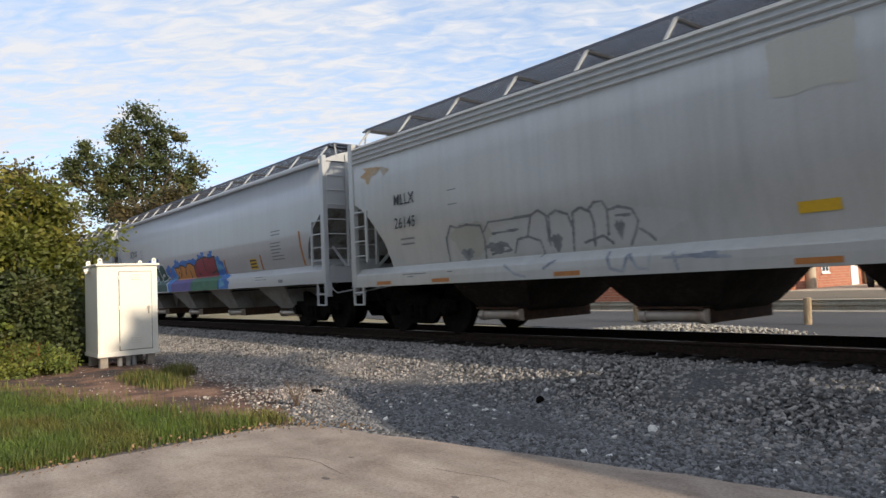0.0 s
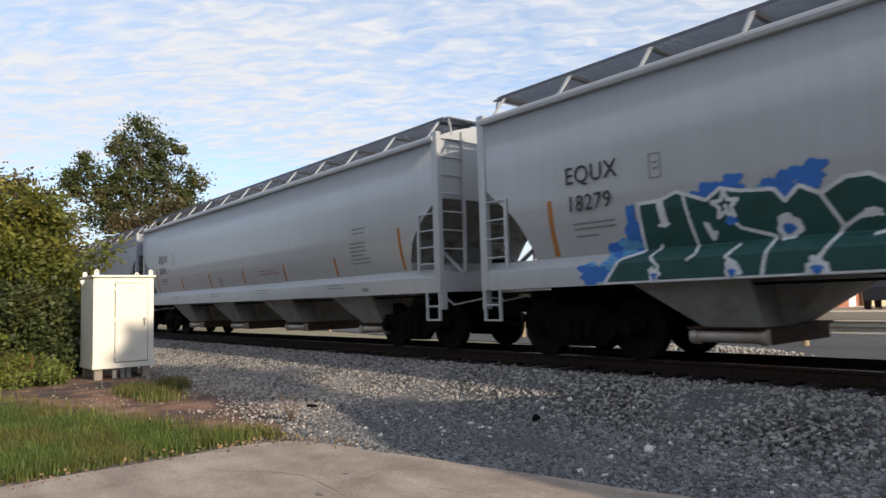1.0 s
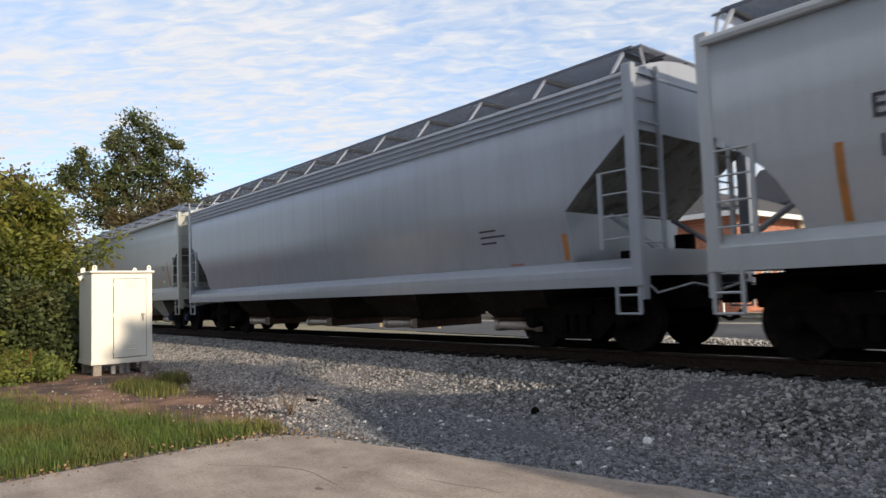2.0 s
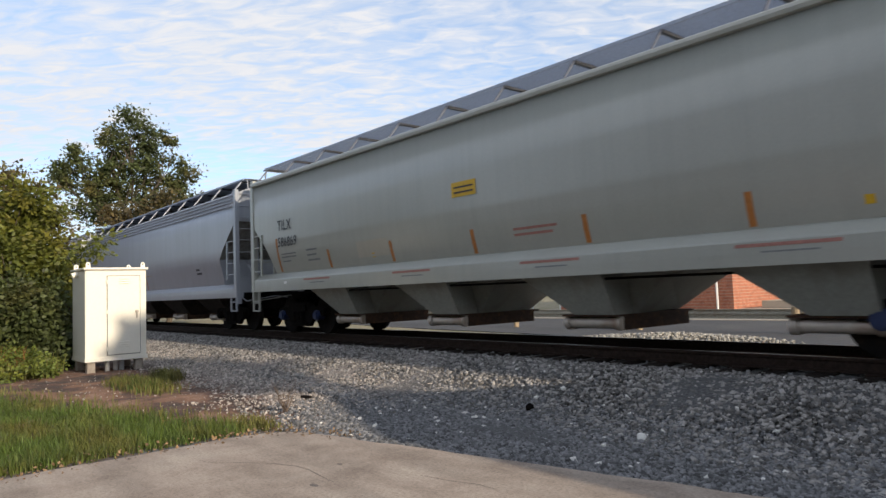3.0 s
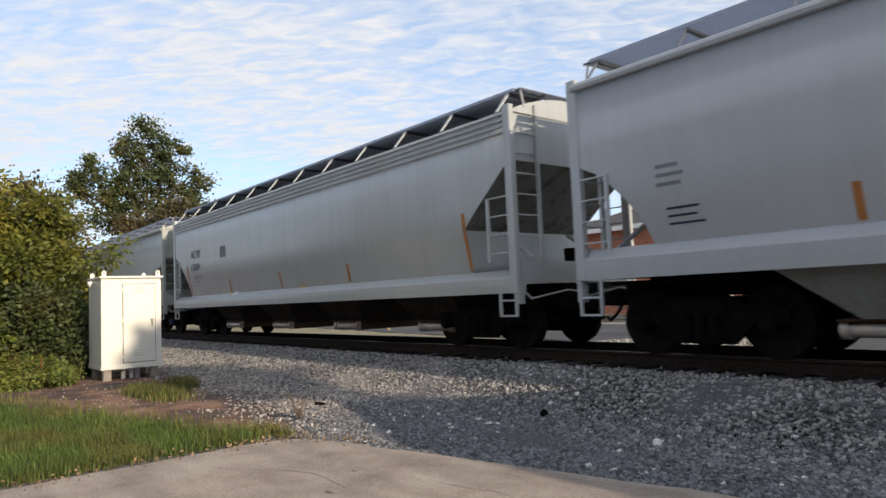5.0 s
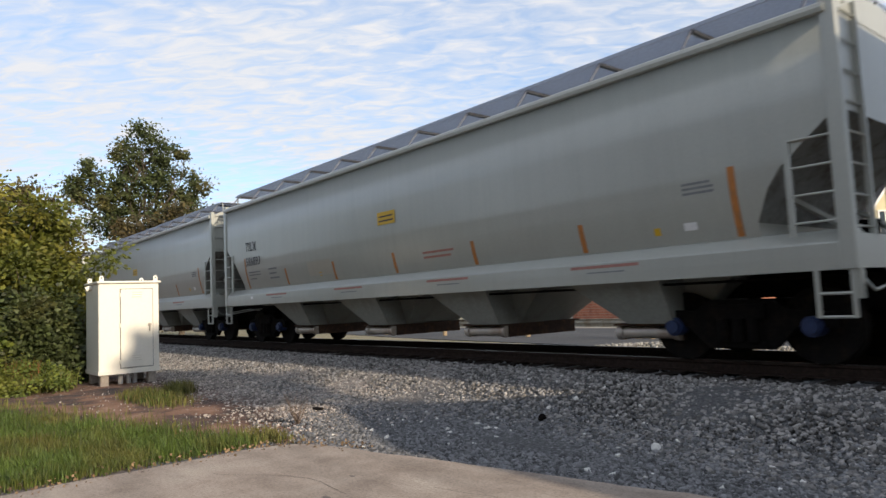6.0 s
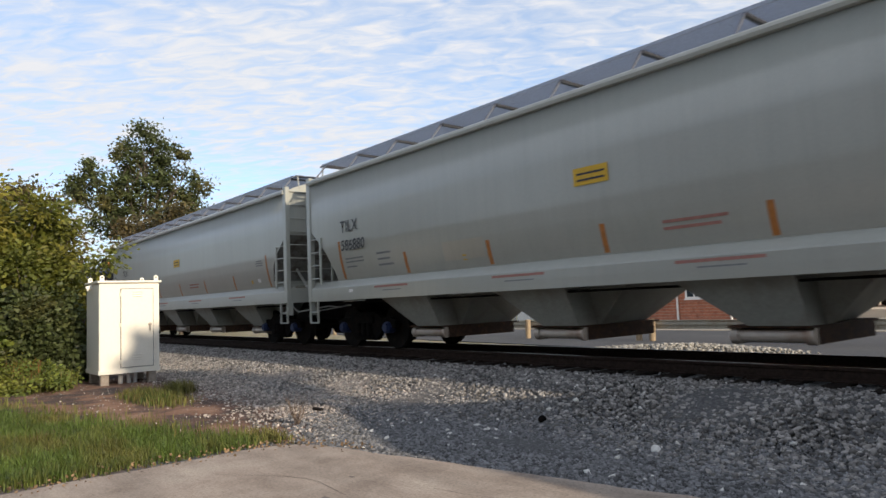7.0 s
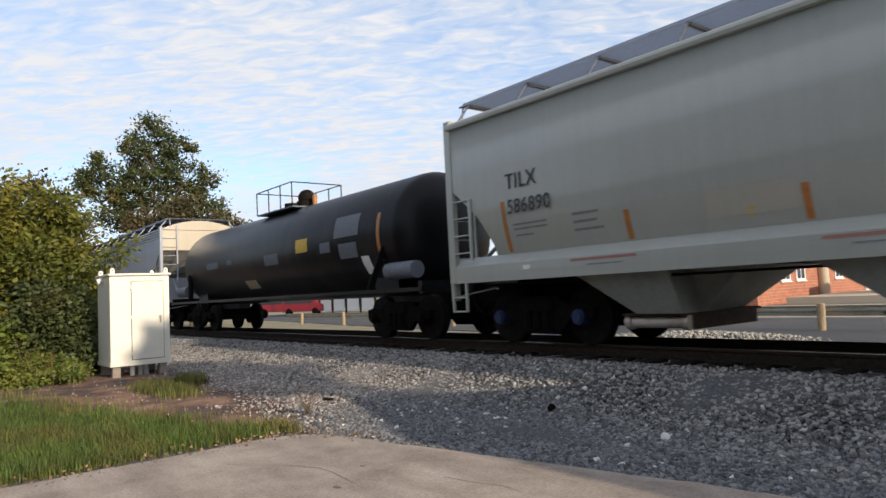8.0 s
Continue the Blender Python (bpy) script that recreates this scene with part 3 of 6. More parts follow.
def body_mesh(length, west, east):
    """Lofted shell: straight ends above, sloping in below as the cuts say (height, inset), arched roof."""
    bm = B()
    rings = []

    def inset(cut, z):
        for (a, u), (b, v) in zip(cut, cut[1:]):
            if z <= b:
                return u + (v - u) * (z - a) / (b - a)
        return cut[-1][1]
    floor_z = 1.345 if PROFILE["ribbed"] else 1.536
    levels = sorted(set([floor_z] + [z for z, _ in BODY[1:]] + [z for z, _ in west + east if z > 1.54]))
    for z in levels:
        l, r, y = -length / 2 + inset(west, z), length / 2 - inset(east, z), side_y(z)
        rings.append([bm.verts.new(p) for p in ((l, -y, z), (r, -y, z), (r, y, z), (l, y, z))])
    for a, b in zip(rings, rings[1:]):
        for k in range(4):
            bm.faces.new((a[k], a[(k + 1) % 4], b[(k + 1) % 4], b[k]))
    bm.faces.new(rings[0][::-1])
    x = length / 2 - west[-1][1]
    arch = [(-1.594 + 3.188 * k / 12, 3.93 + 0.40 * math.sin(math.pi * k / 12) ** 0.8) for k in range(13)]
    l = [bm.verts.new((-x, y, z)) for y, z in arch]
    r = [bm.verts.new((x, y, z)) for y, z in arch]
    for k in range(12):
        bm.faces.new((l[k], r[k], r[k + 1], l[k + 1]))
    bm.faces.new(l)
    bm.faces.new(r[::-1])
    bmesh.ops.remove_doubles(bm, verts=list(bm.verts), dist=0.002)
    bmesh.ops.recalc_face_normals(bm, faces=list(bm.faces))
    return bm


def hopper_mesh(round_belly):
    """One discharge bay: a funnel from under the sill down to its outlet."""
    bm = B()
    if not round_belly:
        # a full side sheet on one half, the other half set back; the same turned round on the far side
        upper = [(-1.08, -1.42), (0.50, -1.42), (0.50, -0.80), (1.22, -0.80)]
        lower = [(-0.24, -1.10), (0.50, -1.10), (0.50, -0.62), (0.56, -0.62)]
        a = [bm.verts.new((q * x, q * y, 1.12)) for q in (1, -1) for x, y in upper]
        b = [bm.verts.new((q * x, q * y, 0.50)) for q in (1, -1) for x, y in lower]
        for k in range(8):
            bm.faces.new((a[k], a[(k + 1) % 8], b[(k + 1) % 8], b[k]))
        bm.faces.new(a)
        bm.faces.new(b[::-1])
        bmesh.ops.recalc_face_normals(bm, faces=list(bm.faces))
        return bm
    levels = [(1.12, 1.27, 1.40), (0.92, 1.12, 1.26), (0.70, 0.95, 1.08), (0.50, 0.76, 0.88), (0.40, 0.58, 0.70)]
    rings = [[bm.verts.new((sx * x, sy * y, z)) for sx, sy in ((-1, -1), (1, -1), (1, 1), (-1, 1))] for z, x, y in levels]
    for a, b in zip(rings, rings[1:]):
        for k in range(4):
            bm.faces.new((a[k], a[(k + 1) % 4], b[(k + 1) % 4], b[k]))
    bm.faces.new(rings[0])
    bm.faces.new(rings[-1][::-1])
    bmesh.ops.recalc_face_normals(bm, faces=list(bm.faces))
    return bm


def gate_mesh():
    bm = B()
    box(bm, -0.52, 0.52, -1.06, 1.06, 0.47, 0.50)
    box(bm, -0.40, 0.40, -0.80, 0.80, 0.29, 0.47)
    for x in (-0.47, 0.47):
        box(bm, x - 0.05, x + 0.05, -0.90, 0.90, 0.27, 0.47)
    return bm


def gate_tube_mesh():
    bm = B()
    tube(bm, (-0.46, -0.93, 0.37), (0.46, -0.93, 0.37), 0.085, 12)
    for x in (-0.46, 0.46):
        tube(bm, (x - 0.05, -0.93, 0.37), (x + 0.05, -0.93, 0.37), 0.11, 12)
    return bm


def wheel_mesh():
    """Wheel pair half: tread, flange and dished plate."""
    bm = B()
    prof = [(-0.07, 0.10), (-0.07, 0.40), (-0.06, 0.457), (0.05, 0.462), (0.06, 0.487), (0.075, 0.487), (0.08, 0.40), (0.03, 0.34), (0.02, 0.16), (0.08, 0.11), (0.08, 0.0), (-0.07, 0.0)]
    seg = 28
    rings = [[bm.verts.new((r * math.cos(k * math.tau / seg), y, r * math.sin(k * math.tau / seg))) for y, r in prof if r > 0] for k in range(seg)]
    for a, b in zip(rings, rings[1:] + rings[:1]):
        for j in range(len(a) - 1):
            bm.faces.new((a[j], a[j + 1], b[j + 1], b[j]))
    bm.faces.new([r[0] for r in rings])
    bm.faces.new([r[-1] for r in rings][::-1])
    bmesh.ops.recalc_face_normals(bm, faces=list(bm.faces))
    return bm


def side_frame_mesh():
    """Cast truck side: arched top, dipped bottom, spring opening."""
    bm = B()
    up = [(-1.15, 0.44), (-1.15, 0.62), (-0.92, 0.68), (-0.62, 0.66), (-0.38, 0.80), (0.38, 0.80), (0.62, 0.66), (0.92, 0.68), (1.15, 0.62), (1.15, 0.44)]
    dn = [(0.72, 0.46), (0.42, 0.18), (-0.42, 0.18), (-0.72, 0.46)]
    plate_y(bm, up + dn, -0.06, 0.06)
    box(bm, -0.34, 0.34, -0.10, 0.10, 0.20, 0.27)
    for x in (-0.2, 0.0, 0.2):
        tube(bm, (x, -0.09, 0.27), (x, -0.09, 0.56), 0.075, 10)
    box(bm, -0.36, 0.36, -0.12, 0.12, 0.56, 0.74)
    return bm


def bearing_mesh():
    bm = B()
    tube(bm, (0, 0.06, 0), (0, -0.13, 0), 0.125, 14)
    tube(bm, (0, -0.13, 0), (0, -0.17, 0), 0.09, 14)
    return bm


MESH = {}


def shared(key, make, mat, smooth=False):
    if key not in MESH:
        MESH[key] = mesh_of(make(), key, mat, smooth)
    return MESH[key]


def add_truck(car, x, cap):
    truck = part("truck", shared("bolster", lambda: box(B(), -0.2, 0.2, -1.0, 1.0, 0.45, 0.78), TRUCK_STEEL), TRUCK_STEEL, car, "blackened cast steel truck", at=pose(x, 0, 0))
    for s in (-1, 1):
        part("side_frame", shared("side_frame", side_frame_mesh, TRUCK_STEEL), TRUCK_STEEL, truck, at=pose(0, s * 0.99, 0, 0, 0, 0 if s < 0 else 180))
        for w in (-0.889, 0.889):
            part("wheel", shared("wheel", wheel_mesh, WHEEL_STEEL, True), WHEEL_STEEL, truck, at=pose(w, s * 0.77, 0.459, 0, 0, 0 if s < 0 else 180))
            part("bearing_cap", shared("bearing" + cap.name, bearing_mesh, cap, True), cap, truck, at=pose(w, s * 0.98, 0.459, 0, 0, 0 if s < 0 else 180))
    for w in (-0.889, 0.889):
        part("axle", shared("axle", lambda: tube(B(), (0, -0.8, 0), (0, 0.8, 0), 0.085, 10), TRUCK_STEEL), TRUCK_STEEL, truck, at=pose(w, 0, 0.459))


def add_coupler(car, x, way):
    bm = B()
    a, b = sorted((x - way * 0.6, x + way * 0.32))
    box(bm, a, b, -0.085, 0.085, 0.72, 0.92)
    c, d = sorted((x + way * 0.30, x + way * 0.52))
    box(bm, c, d, -0.15, 0.15, 0.68, 0.96)
    part("coupler", bevelled(bm, 0.015), TRUCK_STEEL, car)
    a, b = sorted((x - way * 0.95, x - way * 0.02))
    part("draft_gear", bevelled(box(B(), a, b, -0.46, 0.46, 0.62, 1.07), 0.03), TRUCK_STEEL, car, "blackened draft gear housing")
    bm = B()
    pts = [Vector((x + way * 0.1, -0.30, 0.80)), Vector((x + way * 0.28, -0.30, 0.55)), Vector((x + way * 0.46, -0.24, 0.45)), Vector((x + way * 0.58, -0.16, 0.5))]
    for p, q in zip(pts, pts[1:]):
        tube(bm, p, q, 0.024, 6)
    part("air_hose", bm, TRUCK_STEEL, car, "black rubber air hose")


def ladder(bm, x, y0, y1, z0, z1, rungs, r=0.012):
    for k in range(rungs):
        z = z0 + (z1 - z0) * k / max(1, rungs - 1)
        tube(bm, (x, y0, z), (x, y1, z), r, 6)


def covered_hopper(paint, length, label, group, ribbed=False, bays=4, round_cut=False, cap=TRUCK_STEEL, solid_walk=False, open_walk=False, end_paint=None, low=0.0, bay_mat=None):
    PROFILE["ribbed"] = ribbed
    car = thing("covered_hopper_car", label, "railway wagon", group=group)
    h = length / 2
    west = [(1.52, 1.07), (1.70, 1.06), (2.08, 0.88), (2.28, 0.72), (2.40, 0.58), (2.50, 0.47), (2.83, 0.06), (3.95, 0.06)]
    arc = [(1.52, 1.22), (1.85, 1.12), (2.15, 0.92), (2.42, 0.66), (2.62, 0.40), (2.78, 0.06), (3.95, 0.06)]
    east = west
    if round_cut:
        west = east = arc
    if ribbed:
        east = [(1.52, 1.30), (2.10, 1.30), (2.60, 0.72), (3.06, 0.18), (3.14, 0.06), (3.95, 0.06)]
    body = part("body", body_mesh(length, west, east), paint, car, smooth=True)
    body.data.materials.append(SLOPE_SHADED)
    for f in body.data.polygons:        # sloping end sheets below the end wall, their shade put into the colour
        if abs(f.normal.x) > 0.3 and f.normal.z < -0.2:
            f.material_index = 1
    # east end wall only: low sunlight on it is put into the paint
    if end_paint:
        body.data.materials.append(end_paint)
        for f in body.data.polygons:
            if f.normal.x > 0.8 and f.center.z > 2.5:
                f.material_index = 2
    for s in (-1, 1):
        # side sill with a sloping top
        out = [(s * 1.40, 1.10), (s * 1.60, 1.09), (s * 1.603, 1.24), (s * 1.60, 1.375), (s * 1.592, 1.392), (s * 1.46, 1.505), (s * 1.40, 1.537), (s * 1.36, 1.50)]
        if ribbed:
            out = [(s * 1.40, 0.97), (s * 1.60, 0.96), (s * 1.605, 1.10), (s * 1.60, 1.20), (s * 1.592, 1.217), (s * 1.45, 1.325), (s * 1.39, 1.347), (s * 1.36, 1.33)]
        part("side_sill", extrude_x(B(), out, -h + 0.02, h - 0.02), paint, body)
        # eave
        if ribbed:
            for k in range(4):
                z = 3.58 + 0.10 * k
                part("roof_rib", extrude_x(B(), [(s * 1.56, z), (s * 1.60, z + 0.01), (s * 1.615, z + 0.032), (s * 1.60, z + 0.055), (s * 1.56, z + 0.065)], -h + 0.03, h - 0.03), paint, body)
        else:
            out = [(s * 1.56, 3.865), (s * 1.60, 3.865), (s * 1.645, 3.88), (s * 1.655, 3.93), (s * 1.64, 3.975), (s * 1.60, 4.0), (s * 1.5, 4.01), (s * 1.5, 3.95)]
            part("eave", extrude_x(B(), out, -h + 0.10, h - 0.10), paint, body)
        # running board on its brackets
        bm = B()
        if solid_walk:
            box(bm, -h + 0.25, h - 0.25, min(s * 0.47, s * 1.25), max(s * 0.47, s * 1.25), 4.375, 4.405)
        count, thin = (24, 0.0034) if open_walk else (24, 0.0060)
        for k in range(count):
            y = s * (0.47 + 0.78 * k / (count - 1))
            box(bm, -h + 0.2, h - 0.2, y - thin, y + thin, 4.391 if open_walk else 4.395, 4.403)
        for y in (s * 0.46, s * 1.26):
            box(bm, -h + 0.2, h - 0.2, y - 0.010, y + 0.010, 4.365, 4.415)
        n = int((length - 0.5) / 0.11)
        for k in range(n + 1):
            x = -h + 0.22 + (length - 0.44) * k / n
            box(bm, x - 0.004, x + 0.004, min(s * 0.47, s * 1.25), max(s * 0.47, s * 1.25), 4.397, 4.402)
        board = part("running_board", bm, GRATING_PALE if open_walk or solid_walk else GRATING, car, "galvanised grating walkway")
        n = round((length - 0.7) / 1.46)
        for k in range(n + 1):
            x = -h + 0.35 + (length - 0.7) * k / n
            bm = B()
            o = [(s * 1.57, 3.985), (s * 1.53, 4.00), (s * 1.22, 4.36), (s * 1.27, 4.36)]
            w = 0.012 if open_walk else 0.024
            extrude_x(bm, o, x - w, x + w)
            part("bracket", bm, GRATING if open_walk else paint, board)
            part("cross_bearer", box(B(), x - 0.03, x + 0.03, min(s * 0.46, s * 1.24), max(s * 0.46, s * 1.24), 4.315, 4.36), BEARER, board)
        # corner posts, side ladders and stirrup steps
        for e in (-1, 1):
            bm = box(B(), min(e * (h - 0.17), e * h), max(e * (h - 0.17), e * h), min(s * 1.50, s * 1.615), max(s * 1.50, s * 1.615), 0.955 if ribbed else 1.085, 4.06)
            part("corner_post", bevelled(bm, 0.012), paint, body)
            bm = B()
            xs = e * (h - 0.62)
            box(bm, xs - 0.03, xs + 0.03, s * 1.60 - 0.02, s * 1.60 + 0.02, 1.48, 2.56)
            for k in range(4):
                tube(bm, (e * (h - 0.1), s * 1.60, 1.62 + 0.31 * k), (xs, s * 1.60, 1.62 + 0.31 * k), 0.014, 6)
            part("side_ladder", bm, paint, car)
            bm = B()
            xa, xb = e * (h - 0.06), e * (h - 0.42)
            for x in (xa, xb):
                box(bm, x - 0.022, x + 0.022, s * 1.585 - 0.02, s * 1.585 + 0.02, 0.58, 1.10)
            for z in (0.59, 0.84):
                tube(bm, (xa, s * 1.585, z), (xb, s * 1.585, z), 0.018, 6)
            part("stirrup_step", bm, paint, car)
    for e in (-1, 1):
        # end ladder and end sill
        bm = B()
        xe = e * (h - 0.035)
        box(bm, xe - 0.03, xe + 0.03, -0.98, -0.93, 1.42, 4.12)
        ladder(bm, xe, -1.55, -0.95, 1.55, 3.95, 8)
        part("end_ladder", bm, paint, car)
        for y in (-0.95, 0.95):
            part("end_brace", bar(B(), (e * (h - 0.05), y, 1.40), (e * (h - 1.0), y * 0.9, 2.05), 0.06), paint, car)
        bm = B()
        a, b = sorted((e * (h - 0.10), e * (h - 0.005)))
        box(bm, a, b, -1.498, 1.498, 1.10, 1.47)
        a, b = sorted((e * (h - 1.0), e * (h - 0.10)))
        box(bm, a, b, -1.35, 1.35, 1.12, 1.17)
        part("end_sill", bm, paint, car)
        bm = B()
        tube(bm, (e * (h - 0.55), 0.45, 1.17), (e * (h - 0.55), 0.45, 1.75), 0.16, 12)
        part("brake_cylinder", bm, TRUCK_STEEL, car, "dark brake cylinder")
        part("brake_box", bevelled(box(B(), e * (h - 0.75) - 0.2, e * (h - 0.75) + 0.2, -0.75, -0.25, 1.17, 1.5), 0.02), TRUCK_STEEL, car, "dark brake rigging box")
        bm = B()
        loop = [(e * (h - 0.25), -1.19, 4.42), (e * (h - 0.12), -1.19, 4.38), (e * (h - 0.05), -1.22, 4.06)]
        for y in (-1.19, 1.19):
            bm = B()
            pts = [Vector((x, y, z)) for x, _, z in loop]
            for p, q in zip(pts, pts[1:]):
                tube(bm, p, q, 0.018, 6)
            part("grab_iron", bm, paint, car)
        bm = B()
        for k in range(7):
            x = e * (h - 0.2) - 0.12 + 0.04 * k
            box(bm, x - 0.006, x + 0.006, -1.24, 1.24, 4.385, 4.403)
        for y in (-1.24, -0.6, 0.0, 0.6, 1.24):
            box(bm, e * (h - 0.2) - 0.13, e * (h - 0.2) + 0.13, y - 0.01, y + 0.01, 4.36, 4.384)
        part("end_walkway", bm, GRATING, car, "galvanised grating cross walkway")
        bm = B()
        pts = [Vector((e * (h - 0.02), -1.50, 1.02)), Vector((e * (h + 0.06), -1.35, 0.86)), Vector((e * (h + 0.06), -0.45, 0.98)), Vector((e * (h + 0.12), -0.12, 0.93))]
        for p, q in zip(pts, pts[1:]):
            tube(bm, p, q, 0.016, 6)
        box(bm, e * (h - 0.04) - 0.05, e * (h - 0.04) + 0.05, -1.58, -1.46, 0.78, 1.10)
        part("uncoupling_lever", bm, paint, car, "painted uncoupling rod with its hanger")
        add_coupler(car, e * h, e)
        add_truck(car, e * (h - 1.60), cap)
    # hatch, centre sill, bays
    bm = box(B(), -h + 1.0, h - 1.0, -0.26, 0.26, 4.26, 4.40)
    part("hatch_cover", bevelled(bm, 0.04), paint, body)
    for e in (-1, 1):
        a, b = sorted((e * (h - 0.3), e * (h - 3.0)))
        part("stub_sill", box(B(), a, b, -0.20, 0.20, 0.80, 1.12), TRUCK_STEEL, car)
    pitch = (length - 3.4) / bays if bays == 4 else 3.95
    key = "bay%d%d%d" % (bays, round(length * 10), ribbed)
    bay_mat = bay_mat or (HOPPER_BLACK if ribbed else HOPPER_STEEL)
    for k in range(bays):
        x = (k - (bays - 1) / 2) * pitch + (0.46 if ribbed else 0.42)
        outer = -1 if k == 0 else 1 if k == bays - 1 else 0
        def make(p=pitch, o=outer):
            """Bays next to a truck have a steeper outer sheet."""
            bm = hopper_mesh(ribbed)
            for v in bm.verts:
                v.co.x *= p * (0.42 if ribbed else 0.50) / 1.70
                if ribbed and o and v.co.x * o > 0.85:
                    v.co.x = o * (0.85 + (abs(v.co.x) - 0.85) * 0.3)
            return bm
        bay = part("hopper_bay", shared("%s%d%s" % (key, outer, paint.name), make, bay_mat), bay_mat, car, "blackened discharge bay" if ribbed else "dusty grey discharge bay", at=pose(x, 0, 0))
        part("outlet_gate", shared("gate", gate_mesh, GATE_DARK), GATE_DARK, bay, "rusty dark outlet gate")
        part("gate_tube", shared("gate_tube", gate_tube_mesh, GATE_STEEL, True), GATE_STEEL, bay, "worn bright steel tube")
    # brake pipe along the sill
    part("brake_pipe", tube(B(), (-h + 0.4, -1.30, 1.03), (h - 0.4, -1.30, 1.03), 0.02, 6), TRUCK_STEEL, car)
    if low:        # a shallower body: everything above the waist sits lower
        for ob in car.children_recursive:
            if ob.type == "MESH" and ob.data.users == 1:
                for v in ob.data.vertices:
                    v.co.z -= low * min(1.0, max(0.0, (v.co.z - 2.6) / 0.9))
    return car


# ---- markings on the sides; x runs from the left end of the car ----
def cells(name, inside, x0, x1, z0, z1, length, mat, parent, lift=0.005, step=0.022, label=""):
    """A paint film on the near side, following its curve, wherever inside(x, z) holds."""
    nx, nz = max(1, round((x1 - x0) / step)), max(1, round((z1 - z0) / step))
    xs, zs = np.linspace(x0, x1, nx + 1), np.linspace(z0, z1, nz + 1)
    cx, cz = np.meshgrid((xs[:-1] + xs[1:]) / 2, (zs[:-1] + zs[1:]) / 2, indexing="ij")
    on = inside(cx, cz)
    if not on.any():
        return None
    ys = np.array([-(side_y(z) + lift) for z in zs])
    i, j = np.nonzero(on)
    idx = lambda a, b: a * (nz + 1) + b
    used = np.stack([idx(i, j), idx(i + 1, j), idx(i + 1, j + 1), idx(i, j + 1)], 1)
    ids, inv = np.unique(used.ravel(), return_inverse=True)
    vx, vz = xs[ids // (nz + 1)] - length / 2, zs[ids % (nz + 1)]
    verts = np.stack([vx, ys[ids % (nz + 1)], vz], 1)
    return part(name, mesh_np(name, verts, inv.reshape(-1, 4), mat), mat, parent, label)


def patch(name, x0, x1, z0, z1, length, mat, parent, lean=0.0, lift=0.005, label=""):
    return cells(name, lambda x, z: np.ones_like(x, bool), x0, x1, z0, z1, length, mat, parent, lift, 0.08, label)


def tapes(car, length, first, pitch, count, tall_first=True):
    for k in range(count):
        x = first + pitch * k if not tall_first or k < count - 1 else length - 1.29
        tall = tall_first and k in (0, count - 1)
        patch("reflective_tape", x - 0.045, x + 0.045, 1.38 if PROFILE["ribbed"] else 1.56, 2.40 if tall else 1.78 if PROFILE["ribbed"] else 1.97, length, TAPE, car, label="orange reflective strip")


def lettering(car, words, x, z, height, length, mat=INK, wide=1.0):
    cu = bpy.data.curves.new("lettering", "FONT")
    cu.body, cu.size, cu.align_x = words, height * 1.38, "LEFT"
    cu.offset, cu.space_character = 0.003, 1.08
    cu.materials.append(mat)
    ob = new("lettering", cu)
    ob.parent = car
    ob.matrix_basis = pose(x - length / 2, -(1.59 + 0.012), z, 90, 0, 0) @ Matrix.Diagonal((wide * 0.9, 1, 1, 1))
    tagged(ob, "stencilled reporting mark")


def bars(car, x, z, width, rows, length, mat=INK_PALE, pitch=0.075, high=0.03, seed=1):
    """Small unreadable stencil lines."""
    rnd = random.Random(seed)
    for k in range(rows):
        w = width * rnd.uniform(0.55, 1.0)
        patch("stencil_line", x, x + w, z - pitch * k, z - pitch * k + high, length, mat, car, lift=0.006)


def blob(cx, cz, rx, rz, wob=0.18, seed=0.0):
    def f(x, z):
        a = np.arctan2((z - cz) / rz, (x - cx) / rx)
        return np.hypot((x - cx) / rx, (z - cz) / rz) < 1 + wob * (np.sin(3 * a + seed) + 0.6 * np.sin(7 * a + 2 * seed))
    return f


def stroke(points, width):
    """Closeness to a polyline."""
    def f(x, z):
        d = np.full(x.shape, 9.0)
        for (a, b), (c, e) in zip(points, points[1:]):
            u = np.clip(((x - a) * (c - a) + (z - b) * (e - b)) / max(1e-6, (c - a) ** 2 + (e - b) ** 2), 0, 1)
            d = np.minimum(d, np.hypot(x - a - u * (c - a), z - b - u * (e - b)))
        return d < width
    return f


def polygon(points):
    """Two tests: inside the closed outline, and near its rim."""
    ring = list(points) + [points[0]]

    def inside(x, z):
        on = np.zeros(x.shape, bool)
        for (a, b), (c, e) in zip(ring, ring[1:]):
            if b != e:
                on ^= ((b > z) != (e > z)) & (x < a + (z - b) * (c - a) / (e - b))
        return on
    return inside, stroke(ring, 0.024)


def any_of(fs):
    return lambda x, z: np.any([f(x, z) for f in fs], 0)


CARS = []       # car, length, its left end at 0 s


def place(car, length, left):
    CARS.append((car, length, left))
    car.matrix_basis = pose(left + length / 2, TRACK_Y, 0)
    return car


